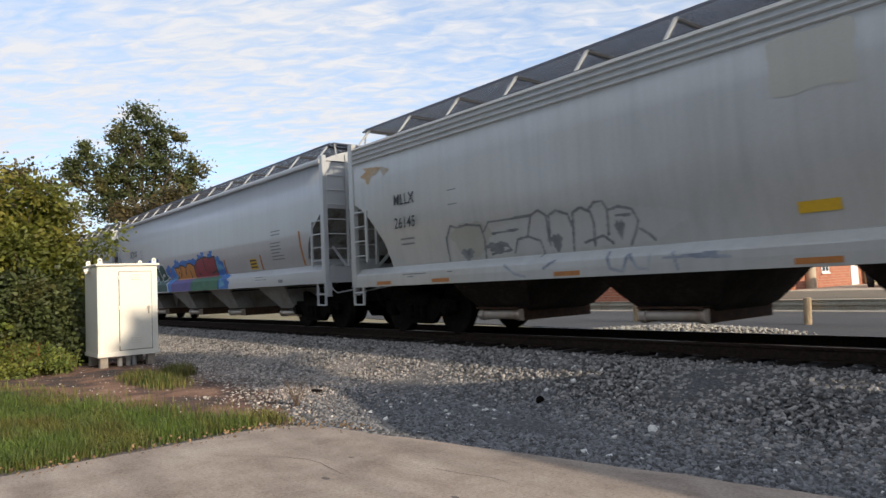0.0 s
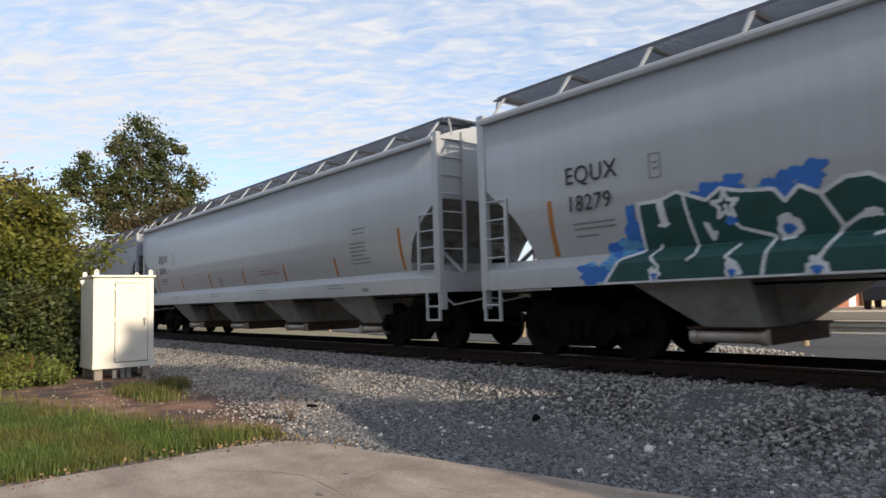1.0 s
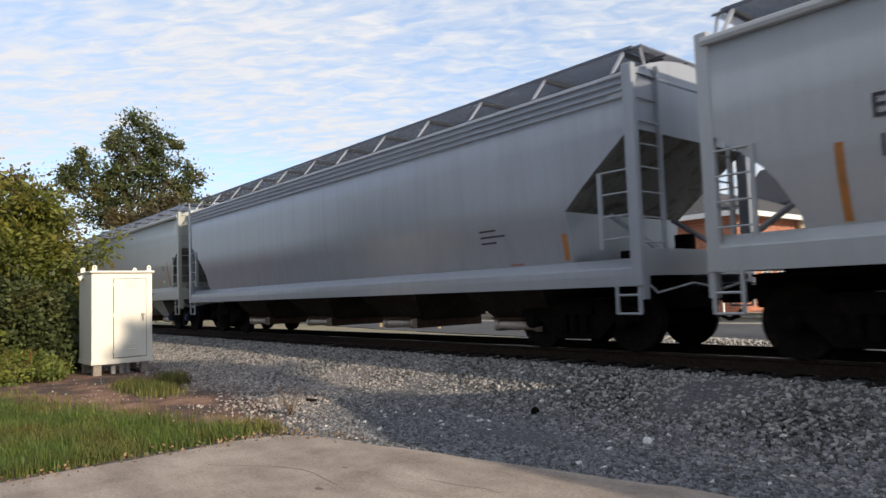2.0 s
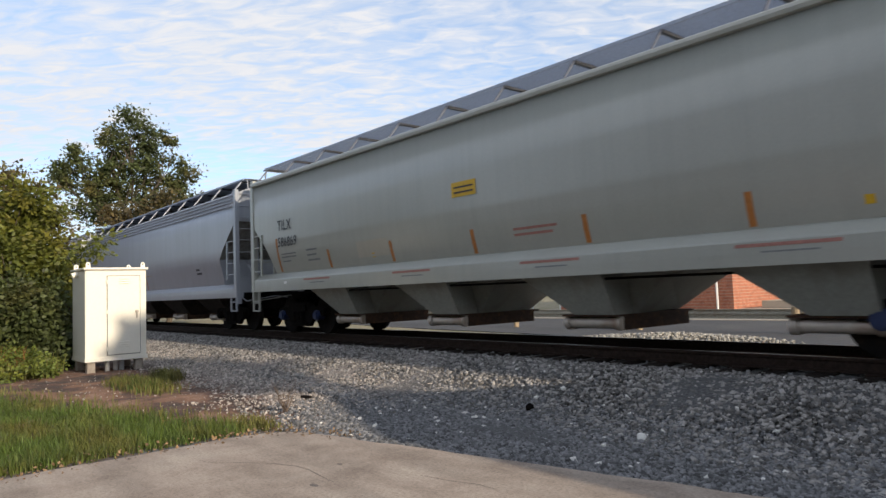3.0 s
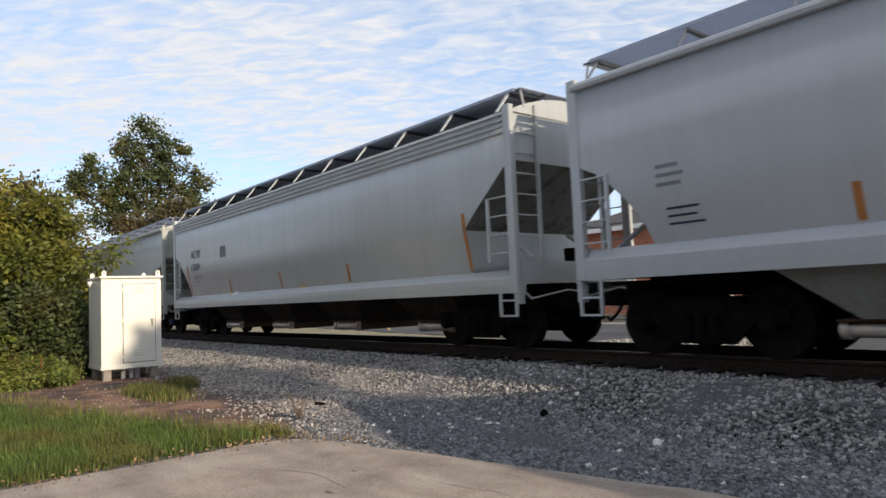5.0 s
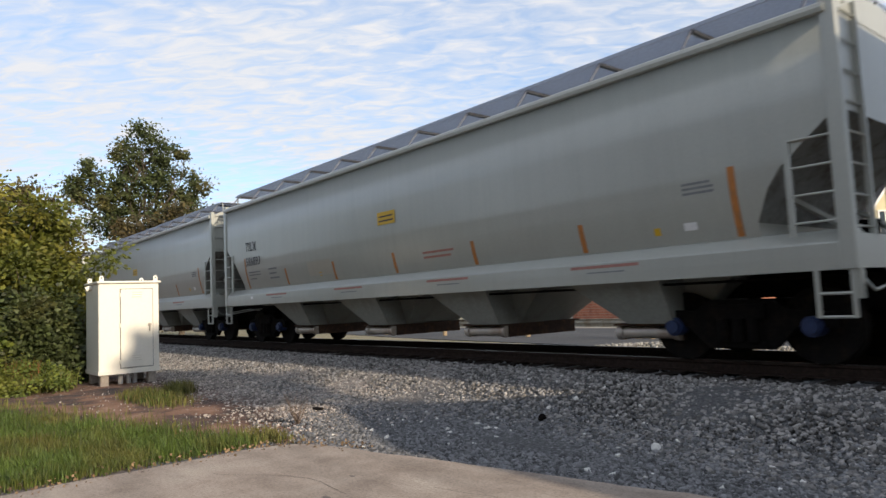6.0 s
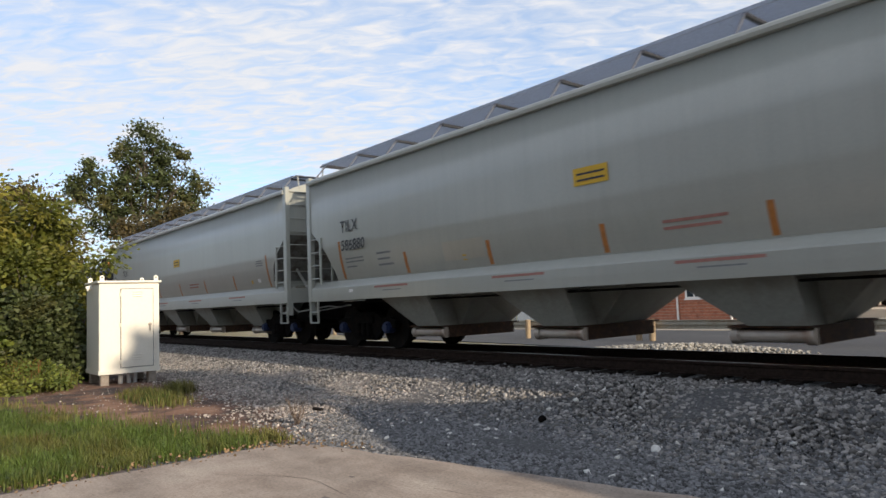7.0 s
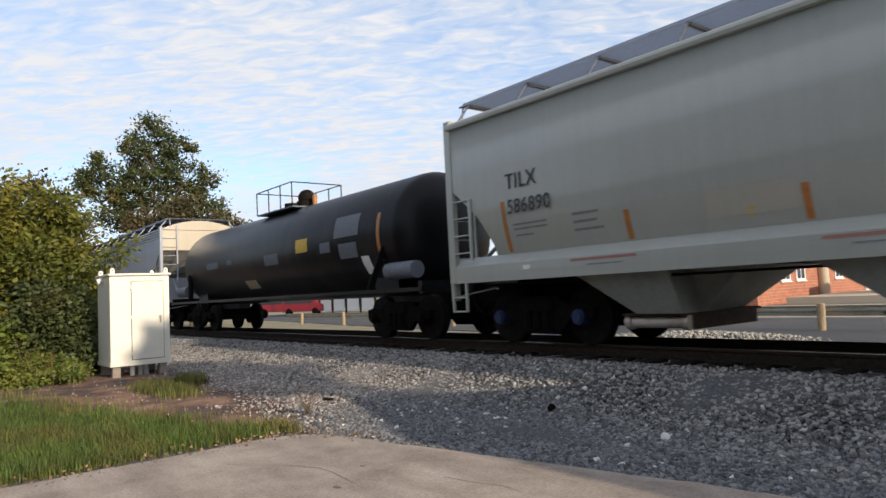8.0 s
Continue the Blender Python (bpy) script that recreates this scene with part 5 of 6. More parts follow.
def tank_car(length, group):
    car = thing("tank_car", "black cylindrical tank car with a railed loading platform", "railway wagon", group=group)
    h = length / 2
    bm = B()
    seg, rows = 40, []
    zc, r = 2.28, 1.37
    prof = [(-h + 0.62, 0.05)] + [(-h + 0.62 + 0.55 * (1 - math.cos(k * math.pi / 12)), r * math.sin(k * math.pi / 12)) for k in range(1, 7)]
    prof += [(-x, q) for x, q in prof[::-1]]
    for x, q in prof:
        rows.append([bm.verts.new((x, q * math.cos(k * math.tau / seg), zc + q * math.sin(k * math.tau / seg))) for k in range(seg)])
    for a, b in zip(rows, rows[1:]):
        for k in range(seg):
            bm.faces.new((a[k], a[(k + 1) % seg], b[(k + 1) % seg], b[k]))
    bm.faces.new(rows[0])
    bm.faces.new(rows[-1][::-1])
    bmesh.ops.recalc_face_normals(bm, faces=list(bm.faces))
    tank = part("tank", bm, TANK_BLACK, car, "glossy black tank shell", smooth=True)
    bm = B()
    for e in (-1, 1):
        a, b = sorted((e * (h - 3.2), e * h))
        box(bm, a, b, -0.2, 0.2, 0.75, 1.1)
        a, b = sorted((e * (h - 0.12), e * h))
        box(bm, a, b, -1.5, 1.5, 0.95, 1.2)
        a, b = sorted((e * (h - 2.4), e * (h - 1.5)))
        box(bm, a, b, -1.0, 1.0, 1.05, 1.5)
    part("stub_sill", bm, TANK_BLACK, car)
    for s in (-1, 1):
        part("side_rail", box(B(), -h, h, s * 1.5 - 0.03, s * 1.5 + 0.03, 1.0, 1.08), TANK_BLACK, car)
    for e in (-1, 1):
        add_truck(car, e * (h - 1.55), TRUCK_STEEL)
        add_coupler(car, e * h, e)
        bm = B()
        bar(bm, (e * (h - 1.95), -1.45, 1.1), (e * (h - 1.55), -1.30, 2.0), 0.12)
        part("end_brace", bm, TRUCK_STEEL, car, "dark steel brace")
        bm = B()
        tube(bm, (e * (h - 1.4), -1.30, 1.45), (e * (h - 0.4), -1.30, 1.45), 0.18, 12)
        part("brake_reservoir", bm, RESERVOIR, car, "grey air reservoir", smooth=True)
    # loading platform, rails, dome
    deck = part("platform", box(B(), -1.45, 0.95, -0.80, 0.80, 3.58, 3.62), GRATING, car, "grating loading platform")
    bm = B()
    for x in (-1.45, -0.6, 0.2, 0.95):
        for y in (-0.80, 0.80):
            tube(bm, (x, y, 3.60), (x, y, 4.30), 0.016, 6)
    for y in (-0.80, 0.80):
        for z in (4.29,):
            tube(bm, (-1.45, y, z), (0.95, y, z), 0.016, 6)
    for x in (-1.45, 0.95):
        tube(bm, (x, -0.80, 4.29), (x, 0.80, 4.29), 0.016, 6)
    part("handrail", bm, TRUCK_STEEL, deck)
    bm = B()
    tube(bm, (0.3, 0, 3.6), (0.3, 0, 3.85), 0.30, 18)
    bmesh.ops.create_uvsphere(bm, u_segments=18, v_segments=10, radius=0.26, matrix=Matrix.Translation((0.3, 0, 3.95)))
    tube(bm, (-0.9, 0.1, 3.6), (-0.9, 0.1, 3.95), 0.22, 14)
    part("valve_dome", bm, WHEEL_STEEL, car, "brown valve dome", smooth=True)
    part("relief_valve", tube(B(), (0.8, 0, 3.6), (0.8, 0, 3.98), 0.07, 10), TAPE, car, "orange relief valve")
    # panels and lettering bars on the shell
    def on_tank(name, x0, x1, z0, z1, mat, lift=0.006, label=""):
        nz = 6
        zs = [z0 + (z1 - z0) * k / nz for k in range(nz + 1)]
        v = []
        for z in zs:
            y = -math.sqrt(max(0.01, (r + lift) ** 2 - (z - zc) ** 2))
            v += [(x0, y, z), (x1, y, z)]
        f = np.array([(2 * k, 2 * k + 1, 2 * k + 3, 2 * k + 2) for k in range(nz)])
        part(name, mesh_np(name, np.array(v), f, mat), mat, car, label)
    grey = material("panel_grey", (0.115, 0.125, 0.145), 0.6, grain=0.2)
    on_tank("data_panel", 4.2, 5.3, 2.35, 2.85, grey, label="grey data panel")
    on_tank("data_panel", 4.4, 5.2, 1.85, 2.2, grey)
    on_tank("placard", 2.2, 2.85, 2.15, 2.5, YELLOW, label="yellow placard")
    on_tank("data_panel", 3.5, 4.0, 2.05, 2.3, grey)
    on_tank("data_panel", 0.2, 1.1, 1.95, 2.25, grey)
    on_tank("data_panel", -4.4, -3.4, 2.1, 2.3, grey)
    on_tank("data_panel", -2.6, -2.2, 2.15, 2.3, grey)
    on_tank("hazard_placard", 5.3, 5.62, 1.45, 1.85, INK_WHITE, label="white diamond placard")
    on_tank("reflective_tape", 6.05, 6.17, 1.7, 2.75, TAPE)
    on_tank("rust_patch", -1.6, -0.8, 1.35, 1.6, RUST_STAIN)
    return car


make_train()


# ---- the relay cabinet ----
def make_cabinet():
    """Cream steel case on stub legs; its door faces east."""
    x, y0, y1, z0, z1, deep = -15.5, 3.40, 4.61, -0.25, 1.64, 1.15
    zg = float(ground_z(-16, 4))
    cab = thing("relay_cabinet", "cream painted steel relay cabinet on concrete stub legs", "cabinet", at=pose(x, (y0 + y1) / 2, 0))
    w = (y1 - y0) / 2
    part("body", bevelled(box(B(), -deep, 0, -w, w, z0, z1), 0.012, 2), CABINET, cab)
    bm = bevelled(box(B(), -deep - 0.05, 0.05, -w - 0.04, w + 0.04, z1, z1 + 0.05), 0.012)
    part("lid", bm, CABINET, cab)
    part("base_rim", box(B(), -deep - 0.02, 0.02, -w - 0.015, w + 0.015, z0 - 0.03, z0 + 0.05), CABINET, cab)
    part("door_gap", box(B(), 0.001, 0.004, -0.192, 0.482, z0 + 0.083, z1 - 0.118), CAB_DARK, cab)
    door = part("door", bevelled(box(B(), 0.002, 0.022, -0.18, 0.47, z0 + 0.095, z1 - 0.13), 0.006), CABINET, cab)
    for z in (z0 + 0.22, (z0 + z1) / 2 + 0.05, z1 - 0.25):
        part("hinge", tube(B(), (0.02, -0.195, z - 0.04), (0.02, -0.195, z + 0.04), 0.016, 8), CABINET, door)
    bm = B()
    tube(bm, (0.02, 0.40, 0.74), (0.06, 0.40, 0.74), 0.035, 12)
    bar(bm, (0.06, 0.40, 0.75), (0.06, 0.40, 0.60), 0.022)
    part("handle", bm, GATE_STEEL, door, "dull steel turning handle")
    for zb in (z1 - 0.30, z0 + 0.24):
        for k in range(3):
            part("vent_louvre", bevelled(box(B(), 0.022, 0.036, 0.05, 0.25, zb + 0.05 * k, zb + 0.05 * k + 0.022), 0.006), CABINET, door)
    for px, py in ((-0.02, -w + 0.06), (-0.02, w - 0.06), (-deep + 0.06, -w + 0.06), (-deep + 0.06, w - 0.06)):
        bm = B()
        o = [(-0.045, 0), (-0.045, 0.075)] + [(-0.045 * math.cos(k * math.pi / 6), 0.075 + 0.045 * math.sin(k * math.pi / 6)) for k in range(1, 6)] + [(0.045, 0.075), (0.045, 0)]
        extrude_x(bm, [(py + a, z1 + 0.05 + b) for a, b in o], px - 0.008, px + 0.008)
        lug = part("lifting_lug", bm, CABINET, cab)
        part("lug_hole", tube(B(), (px - 0.010, py, z1 + 0.12), (px + 0.010, py, z1 + 0.12), 0.016, 10), CAB_DARK, lug)
    bm = B()
    tube(bm, (-deep * 0.55, -w - 0.12, z1 - 0.10), (-deep * 0.55, -w, z1 - 0.06), 0.06, 10)
    part("hood_lamp", bm, CABINET, cab, "small white hooded vent")
    for py in (-w + 0.12, w - 0.14):
        for px in (-0.12, -deep + 0.12):
            part("leg", bevelled(box(B(), px - 0.08, px + 0.08, py - 0.08, py + 0.08, zg - 0.1, z0 - 0.03), 0.012), CONCRETE_LEG, cab, "stub concrete leg")
    for py in (-0.14, 0.03, 0.15):
        part("conduit", tube(B(), (-0.2, py, zg - 0.1), (-0.2, py, z0 - 0.02), 0.05, 10), PIPE_GREY, cab, "grey cable conduit")


# ---- plants ----
def leaves_mesh(name, centres, size, mat, seed, droop=0.3, long=1.6):
    """Pointed two-triangle leaves, bent along the middle, turned at random."""
    rs = np.random.RandomState(seed)
    n = len(centres)
    d = rs.normal(size=(n, 3))
    d[:, 2] = d[:, 2] * 0.6 - droop
    d /= np.linalg.norm(d, axis=1)[:, None]
    s = np.cross(d, rs.normal(size=(n, 3)) * 0.75 + (0.45, -0.10, 0.65))
    s /= np.linalg.norm(s, axis=1)[:, None]
    k = size * (0.6 + 0.8 * rs.rand(n))[:, None]
    nn = np.cross(d, s)
    v = np.stack([centres, centres + d * k * 0.5 * long + s * k * 0.5 + nn * k * 0.12, centres + d * k * long, centres + d * k * 0.5 * long - s * k * 0.5 + nn * k * 0.12], 1)
    f = (np.array([(0, 1, 2, 3)])[None] + 4 * np.arange(n)[:, None, None]).reshape(-1, 4)
    return mesh_np(name, v.reshape(-1, 3), f, mat)


def clumps(rs, spots, per, spread):
    """per leaves round each spot, thinner outwards."""
    c = np.repeat(spots, per, 0)
    return c + rs.normal(size=c.shape) * np.repeat(spread, per)[:, None] * (1.0, 1.0, 0.75)


def branch(bm, p, q, r0, r1, rnd, bends=3):
    pts = [p.lerp(q, k / bends) + (Vector((rnd.gauss(0, 1), rnd.gauss(0, 1), rnd.gauss(0, 0.5))) * (q - p).length * 0.05 if 0 < k < bends else Vector()) for k in range(bends + 1)]
    for k in range(bends):
        tube(bm, pts[k], pts[k + 1], r0 + (r1 - r0) * k / bends, 7, r0 + (r1 - r0) * (k + 1) / bends)
    return pts


def make_tree(name, label, x, y, lobes, mat, seed, leaf=0.16, per=60, thick=0.30, spread=0.36):
    """lobes: (sideways, lowest, highest, radius, number of twigs); sideways runs north-north-east."""
    rnd, rs = random.Random(seed), np.random.RandomState(seed)
    zg = float(ground_z(x, y))
    t = thing(name, label, "tree", at=pose(x, y, zg))
    top = max(l[2] for l in lobes)
    bm = B()
    spine = branch(bm, Vector((0, 0, -0.2)), Vector((0.1, 0.1, top * 0.80)), thick, 0.05, rnd, 7)
    spots = []
    for u, z0, z1, r, n in lobes:
        mid = Vector((0.26 * u, 0.97 * u, (z0 + z1) / 2))
        limb = branch(bm, spine[max(1, min(6, int(z0 / top * 6)))], mid, 0.35 * thick, 0.05, rnd, 4)
        for k in range(n):
            v = (k + rnd.random()) / n
            z = z0 + (z1 - z0) * v
            q = r * (0.30 + 0.75 * math.sqrt(rnd.random())) * math.sin(math.pi * (0.16 + 0.74 * v)) ** 0.6
            a = rnd.random() * math.tau
            tip = Vector((mid.x + q * math.cos(a), mid.y + q * math.sin(a), z))
            spots.append(tip)
            if k % 2 == 0:
                branch(bm, limb[rnd.randint(2, 4)], tip, 0.045, 0.012, rnd, 3)
    part("trunk", bm, BARK, t, "grey-brown trunk with limbs", smooth=True)
    sp = np.array(spots)
    c = clumps(rs, sp, per, spread * (0.6 + 0.7 * rs.rand(len(sp))))
    part("crown", leaves_mesh("crown", c, leaf, mat, seed, droop=0.0), mat, t, "leafy crown with gaps")
    return t


def make_shrub(name, label, spots, spread, per, leaf, mat, seed, base):
    """A many-stemmed shrub: stems from the base to each clump, leaves round them."""
    rnd, rs = random.Random(seed), np.random.RandomState(seed)
    bx, by = base
    zg = float(ground_z(bx, by))
    t = thing(name, label, "bush", at=pose(bx, by, zg))
    bm = B()
    for p in spots[::4]:
        root = Vector((p[0] * 0.35 + rnd.gauss(0, 0.25), p[1] * 0.35 + rnd.gauss(0, 0.25), -0.1))
        branch(bm, root, Vector(p), 0.035, 0.008, rnd, 4)
    tagged(part("stemwork", bm, BARK, t), kind="stuff")
    sp = np.array(spots)
    c = clumps(rs, sp, per, np.full(len(sp), spread))
    c[:, 2] = np.maximum(c[:, 2], 0.03)
    part("foliage", leaves_mesh("foliage", c, leaf, mat, seed), mat, t, "dense small leaves")
    return t


def heap(n, rx, ry, h, seed, low=0.02):
    """Places over a mound's outer half."""
    rnd = random.Random(seed)
    out = []
    while len(out) < n:
        x, y, z = rnd.uniform(-1, 1), rnd.uniform(-1, 1), rnd.uniform(low, 1)
        d = math.sqrt(x * x + y * y + (z * 0.98) ** 2) * (1 + 0.28 * noise.noise((x * 2.2 + seed, y * 2.2, z * 2.2)))
        if 0.45 < d < 1.0:
            out.append((x * rx, y * ry, z * h))
    return out


def blades(name, label, spots, high, mat, seed, lean=0.5, wide=0.006):
    rs = np.random.RandomState(seed)
    n = len(spots)
    a = rs.rand(n) * math.tau
    h = high * (0.45 + 0.8 * rs.rand(n))
    off = lean * h * rs.rand(n)
    side = np.stack([np.cos(a + 1.57), np.sin(a + 1.57), np.zeros(n)], 1) * (wide * (0.6 + 0.8 * rs.rand(n)))[:, None]
    mid = spots + np.stack([np.cos(a) * off * 0.3, np.sin(a) * off * 0.3, h * 0.6], 1)
    tip = spots + np.stack([np.cos(a) * off, np.sin(a) * off, h], 1)
    v = np.stack([spots - side, spots + side, mid + side * 0.7, mid - side * 0.7, tip], 1)
    i = 5 * np.arange(n)
    f = np.concatenate([np.stack([i, i + 1, i + 2], 1), np.stack([i, i + 2, i + 3], 1), np.stack([i + 3, i + 2, i + 4], 1)])
    return tagged(new(name, mesh_np(name, v.reshape(-1, 3), f, mat)), label, "grass", kind="stuff")


def make_plants():
    make_tree("tree", "tall broadleaf tree with several pointed tops beyond the railway", -53.0, 14.4,
              [(0.3, 10.0, 15.7, 1.5, 34), (-0.9, 9.2, 14.2, 1.4, 24), (2.3, 9.6, 14.5, 1.3, 26), (3.7, 7.6, 11.8, 1.3, 22), (-3.2, 10.2, 12.9, 1.2, 15), (-4.2, 9.8, 11.6, 0.8, 8),
               (4.9, 7.2, 9.4, 0.9, 10), (-2.0, 7.5, 10.5, 1.6, 22), (1.4, 6.0, 9.6, 2.2, 34)], LEAF_TREE, 3, 0.155, 115)
    make_tree("tree", "dense lower tree with turning leaves beyond the railway", -45.5, 14.9, [(0, 1.0, 8.6, 2.6, 60), (-2.4, 1.0, 7.6, 2.0, 40), (2.2, 1.0, 7.4, 1.8, 36)], LEAF_BROWN, 7, 0.15, 120, 0.2)
    make_tree("tree", "dense lower tree with turning leaves this side of the railway", -40.0, 6.3, [(0, 0.6, 7.6, 1.6, 50), (-1.6, 0.6, 8.2, 2.0, 50)], LEAF_BROWN, 8, 0.14, 120, 0.2)
    make_shrub("bush", "large olive green bush with yellowing tips beside the cabinet", heap(300, 2.2, 2.1, 4.5, 3), 0.20, 230, 0.080, LEAF_BUSH, 5, (-19.6, 2.1))
    make_shrub("bush", "large olive green bush with airy sprigs on top", heap(250, 2.4, 2.4, 4.7, 6) + [(0.2 * k - 1.4, 0.17 * k - 1.6, 4.5 + 0.35 * math.sin(k * 1.7)) for k in range(16)], 0.21, 210, 0.085, LEAF_BUSH, 6, (-20.5, -1.2))
    make_shrub("bush", "olive green bush filling in behind the nearer ones", heap(200, 2.2, 2.6, 4.2, 21), 0.24, 170, 0.10, LEAF_BUSH, 21, (-23.0, 0.6))
    make_shrub("bush", "low bright green bush at the foot of taller ones", heap(130, 1.4, 1.3, 1.7, 9), 0.15, 170, 0.075, LEAF_LOW, 8, (-17.3, 0.7))
    make_shrub("bush", "thin leaning sprays of yellowing leaves behind the cabinet", [(0.25 * k - 0.6, 0.10 * k - 1.1, 1.9 + 0.09 * k + 0.12 * math.sin(k * 2.3)) for k in range(12)], 0.14, 60, 0.075, LEAF_BUSH, 11, (-18.6, 4.0))
    # added bush: its dark leaf colour stands in for a shaded hollow
    make_shrub("bush", "dark low bush filling the gap beside the cabinet", heap(110, 1.0, 1.0, 2.3, 14), 0.16, 150, 0.075, LEAF_TREE, 14, (-17.6, 2.55))
    make_shrub("weed_bush", "mound of yellow-green weeds and dry stalks", heap(70, 1.2, 0.85, 0.5, 15), 0.09, 80, 0.045, LEAF_LOW, 15, (-16.3, 2.3))
    # grass and weeds
    verge = lambda x, y, rs: (x < -6.98 - 0.03 * (y + 6) + 0.06 * rs.randn(len(x))) & (y < 3.25 + 0.36 * (x + 7.5) + 0.22 * rs.randn(len(x))) & (rs.rand(len(x)) < 0.9)
    p, rs = scatter(150000, -16.5, -6.7, -4.0, 3.3, 21, verge, 0.0, 1.5)
    blades("grass", "bright green unmown grass verge", p, 0.10, GRASS, 1, 1.1, 0.0045)
    p, rs = scatter(16000, -19, -7, 0.0, 3.7, 22, lambda x, y, rs: (np.abs(y - (3.35 + 0.30 * (x + 7.5))) < 0.10 + 0.5 * rs.rand(len(x)) ** 2) & (rs.rand(len(x)) < 0.55), 0.0)
    blades("dry_grass", "yellowing dry grass at the verge's rim", p, 0.13, WEED, 2, 0.8)
    for x, y, rx, ry, n, h, m in ((-12.3, 3.5, 1.3, 0.42, 900, 0.13, GRASS), (-12.4, 3.6, 1.7, 0.55, 2600, 0.14, WEED), (-12.9, 4.2, 0.5, 0.3, 1500, 0.20, WEED), (-16.3, 2.35, 1.2, 0.8, 2400, 0.40, WEED), (-7.6, 3.45, 0.5, 0.28, 900, 0.10, WEED)):
        p, rs = scatter(n, x - rx, x + rx, y - ry, y + ry, int(-x * 10), lambda a, b, r, x=x, y=y, rx=rx, ry=ry: np.hypot((a - x) / rx, (b - y) / ry) < 0.5 + 0.5 * r.rand(len(a)))
        blades("weed_clump", "low clump of green and yellow weeds on bare soil", p, h, m, int(-x), 0.7, 0.007)
    p, rs = scatter(1500, -17.4, -15.6, 1.7, 2.7, 77, lambda x, y, rs: np.hypot((x + 16.5) / 0.9, (y - 2.15) / 0.42) < 0.4 + 0.6 * rs.rand(len(x)))
    blades("weed_clump", "rust brown withered weeds among green ones", p, 0.55, RUSTY, 5, 0.6, 0.010)
    tufts = lambda x, y, rs: verge(x, y, rs) & (np.array([noise.noise((a * 1.4, b * 1.4, 2)) for a, b in zip(x, y)]) > 0.12)
    p, rs = scatter(52000, -14, -6.7, -4.0, 3.2, 23, tufts, 0.0, 1.3)
    blades("grass", "taller uneven tufts in the grass verge", p, 0.17, GRASS, 6, 0.9, 0.0036)
    bm = B()
    rnd = random.Random(6)
    for k in range(16):
        a, h = rnd.random() * math.tau, rnd.uniform(0.15, 0.42)
        tip = Vector((math.cos(a) * h * 0.45, math.sin(a) * h * 0.45, h))
        pts = branch(bm, Vector((rnd.gauss(0, 0.02), rnd.gauss(0, 0.02), 0)), tip, 0.005, 0.002, rnd, 3)
        for q in pts[1:]:
            tube(bm, q, q + Vector((rnd.gauss(0, 0.05), rnd.gauss(0, 0.05), rnd.uniform(0.02, 0.08))), 0.002, 4)
    tagged(part("dry_weed", bm, DRY, at=pose(-8.15, 4.16, float(ground_z(-8.15, 4.16)))), "leafless reddish dry weed standing in gravel", "plant")
    # fallen leaves along the slab's rim
    rs = np.random.RandomState(9)
    s = 5.5 + 5.2 * rs.rand(420)
    q = np.array([list(slab_edge(k)) for k in s]) + np.stack([-0.10 + 0.16 * rs.randn(420), 0.02 + 0.09 * rs.randn(420), np.zeros(420)], 1)
    q[:, 2] = -0.515
    me = leaves_mesh("fallen_leaves", q, 0.024, LEAF_FALLEN, 4, 0.0)
    tagged(new("fallen_leaves", me), "dry brown leaves along the concrete rim", "leaves", kind="stuff")


# ---- across the railway ----
def make_road():
    bm = B()
    a = [(-70, 26.5), (-24, 17.4), (-9, 15.6), (30, 15.0), (30, 24.0), (-14, 24.5), (-24, 28.5), (-70, 40)]
    top = [bm.verts.new((x, y, -0.535)) for x, y in a]
    low = [bm.verts.new((x, y, -0.75)) for x, y in a]
    bm.faces.new(top)
    for k in range(len(a)):
        bm.faces.new((top[k], low[k], low[(k + 1) % len(a)], top[(k + 1) % len(a)]))
    bmesh.ops.recalc_face_normals(bm, faces=list(bm.faces))
    tagged(part("road", bm, ASPHALT), "grey asphalt road beyond the railway", "road", kind="structure")
    bm = extrude_x(B(), [(24.6, -0.7), (24.6, -0.52), (31.0, -0.48), (62.0, -0.48), (62.0, -0.7)], -29, 14)
    tagged(part("forecourt", bm, material("forecourt", (0.42, 0.36, 0.28), 0.9, grain=0.15, spots=(0.32, 0.28, 0.23), spot_size=0.6)), "sunlit pale paved forecourt of the brick building", "pavement", kind="structure")
    bm = box(B(), -15.4, -3, 34.0, 46, -0.60, -0.10)
    tagged(part("raised_walk", bm, material("raised_walk", (0.50, 0.42, 0.32), 0.9, grain=0.12)), "raised sunlit concrete walk", "pavement", kind="structure")


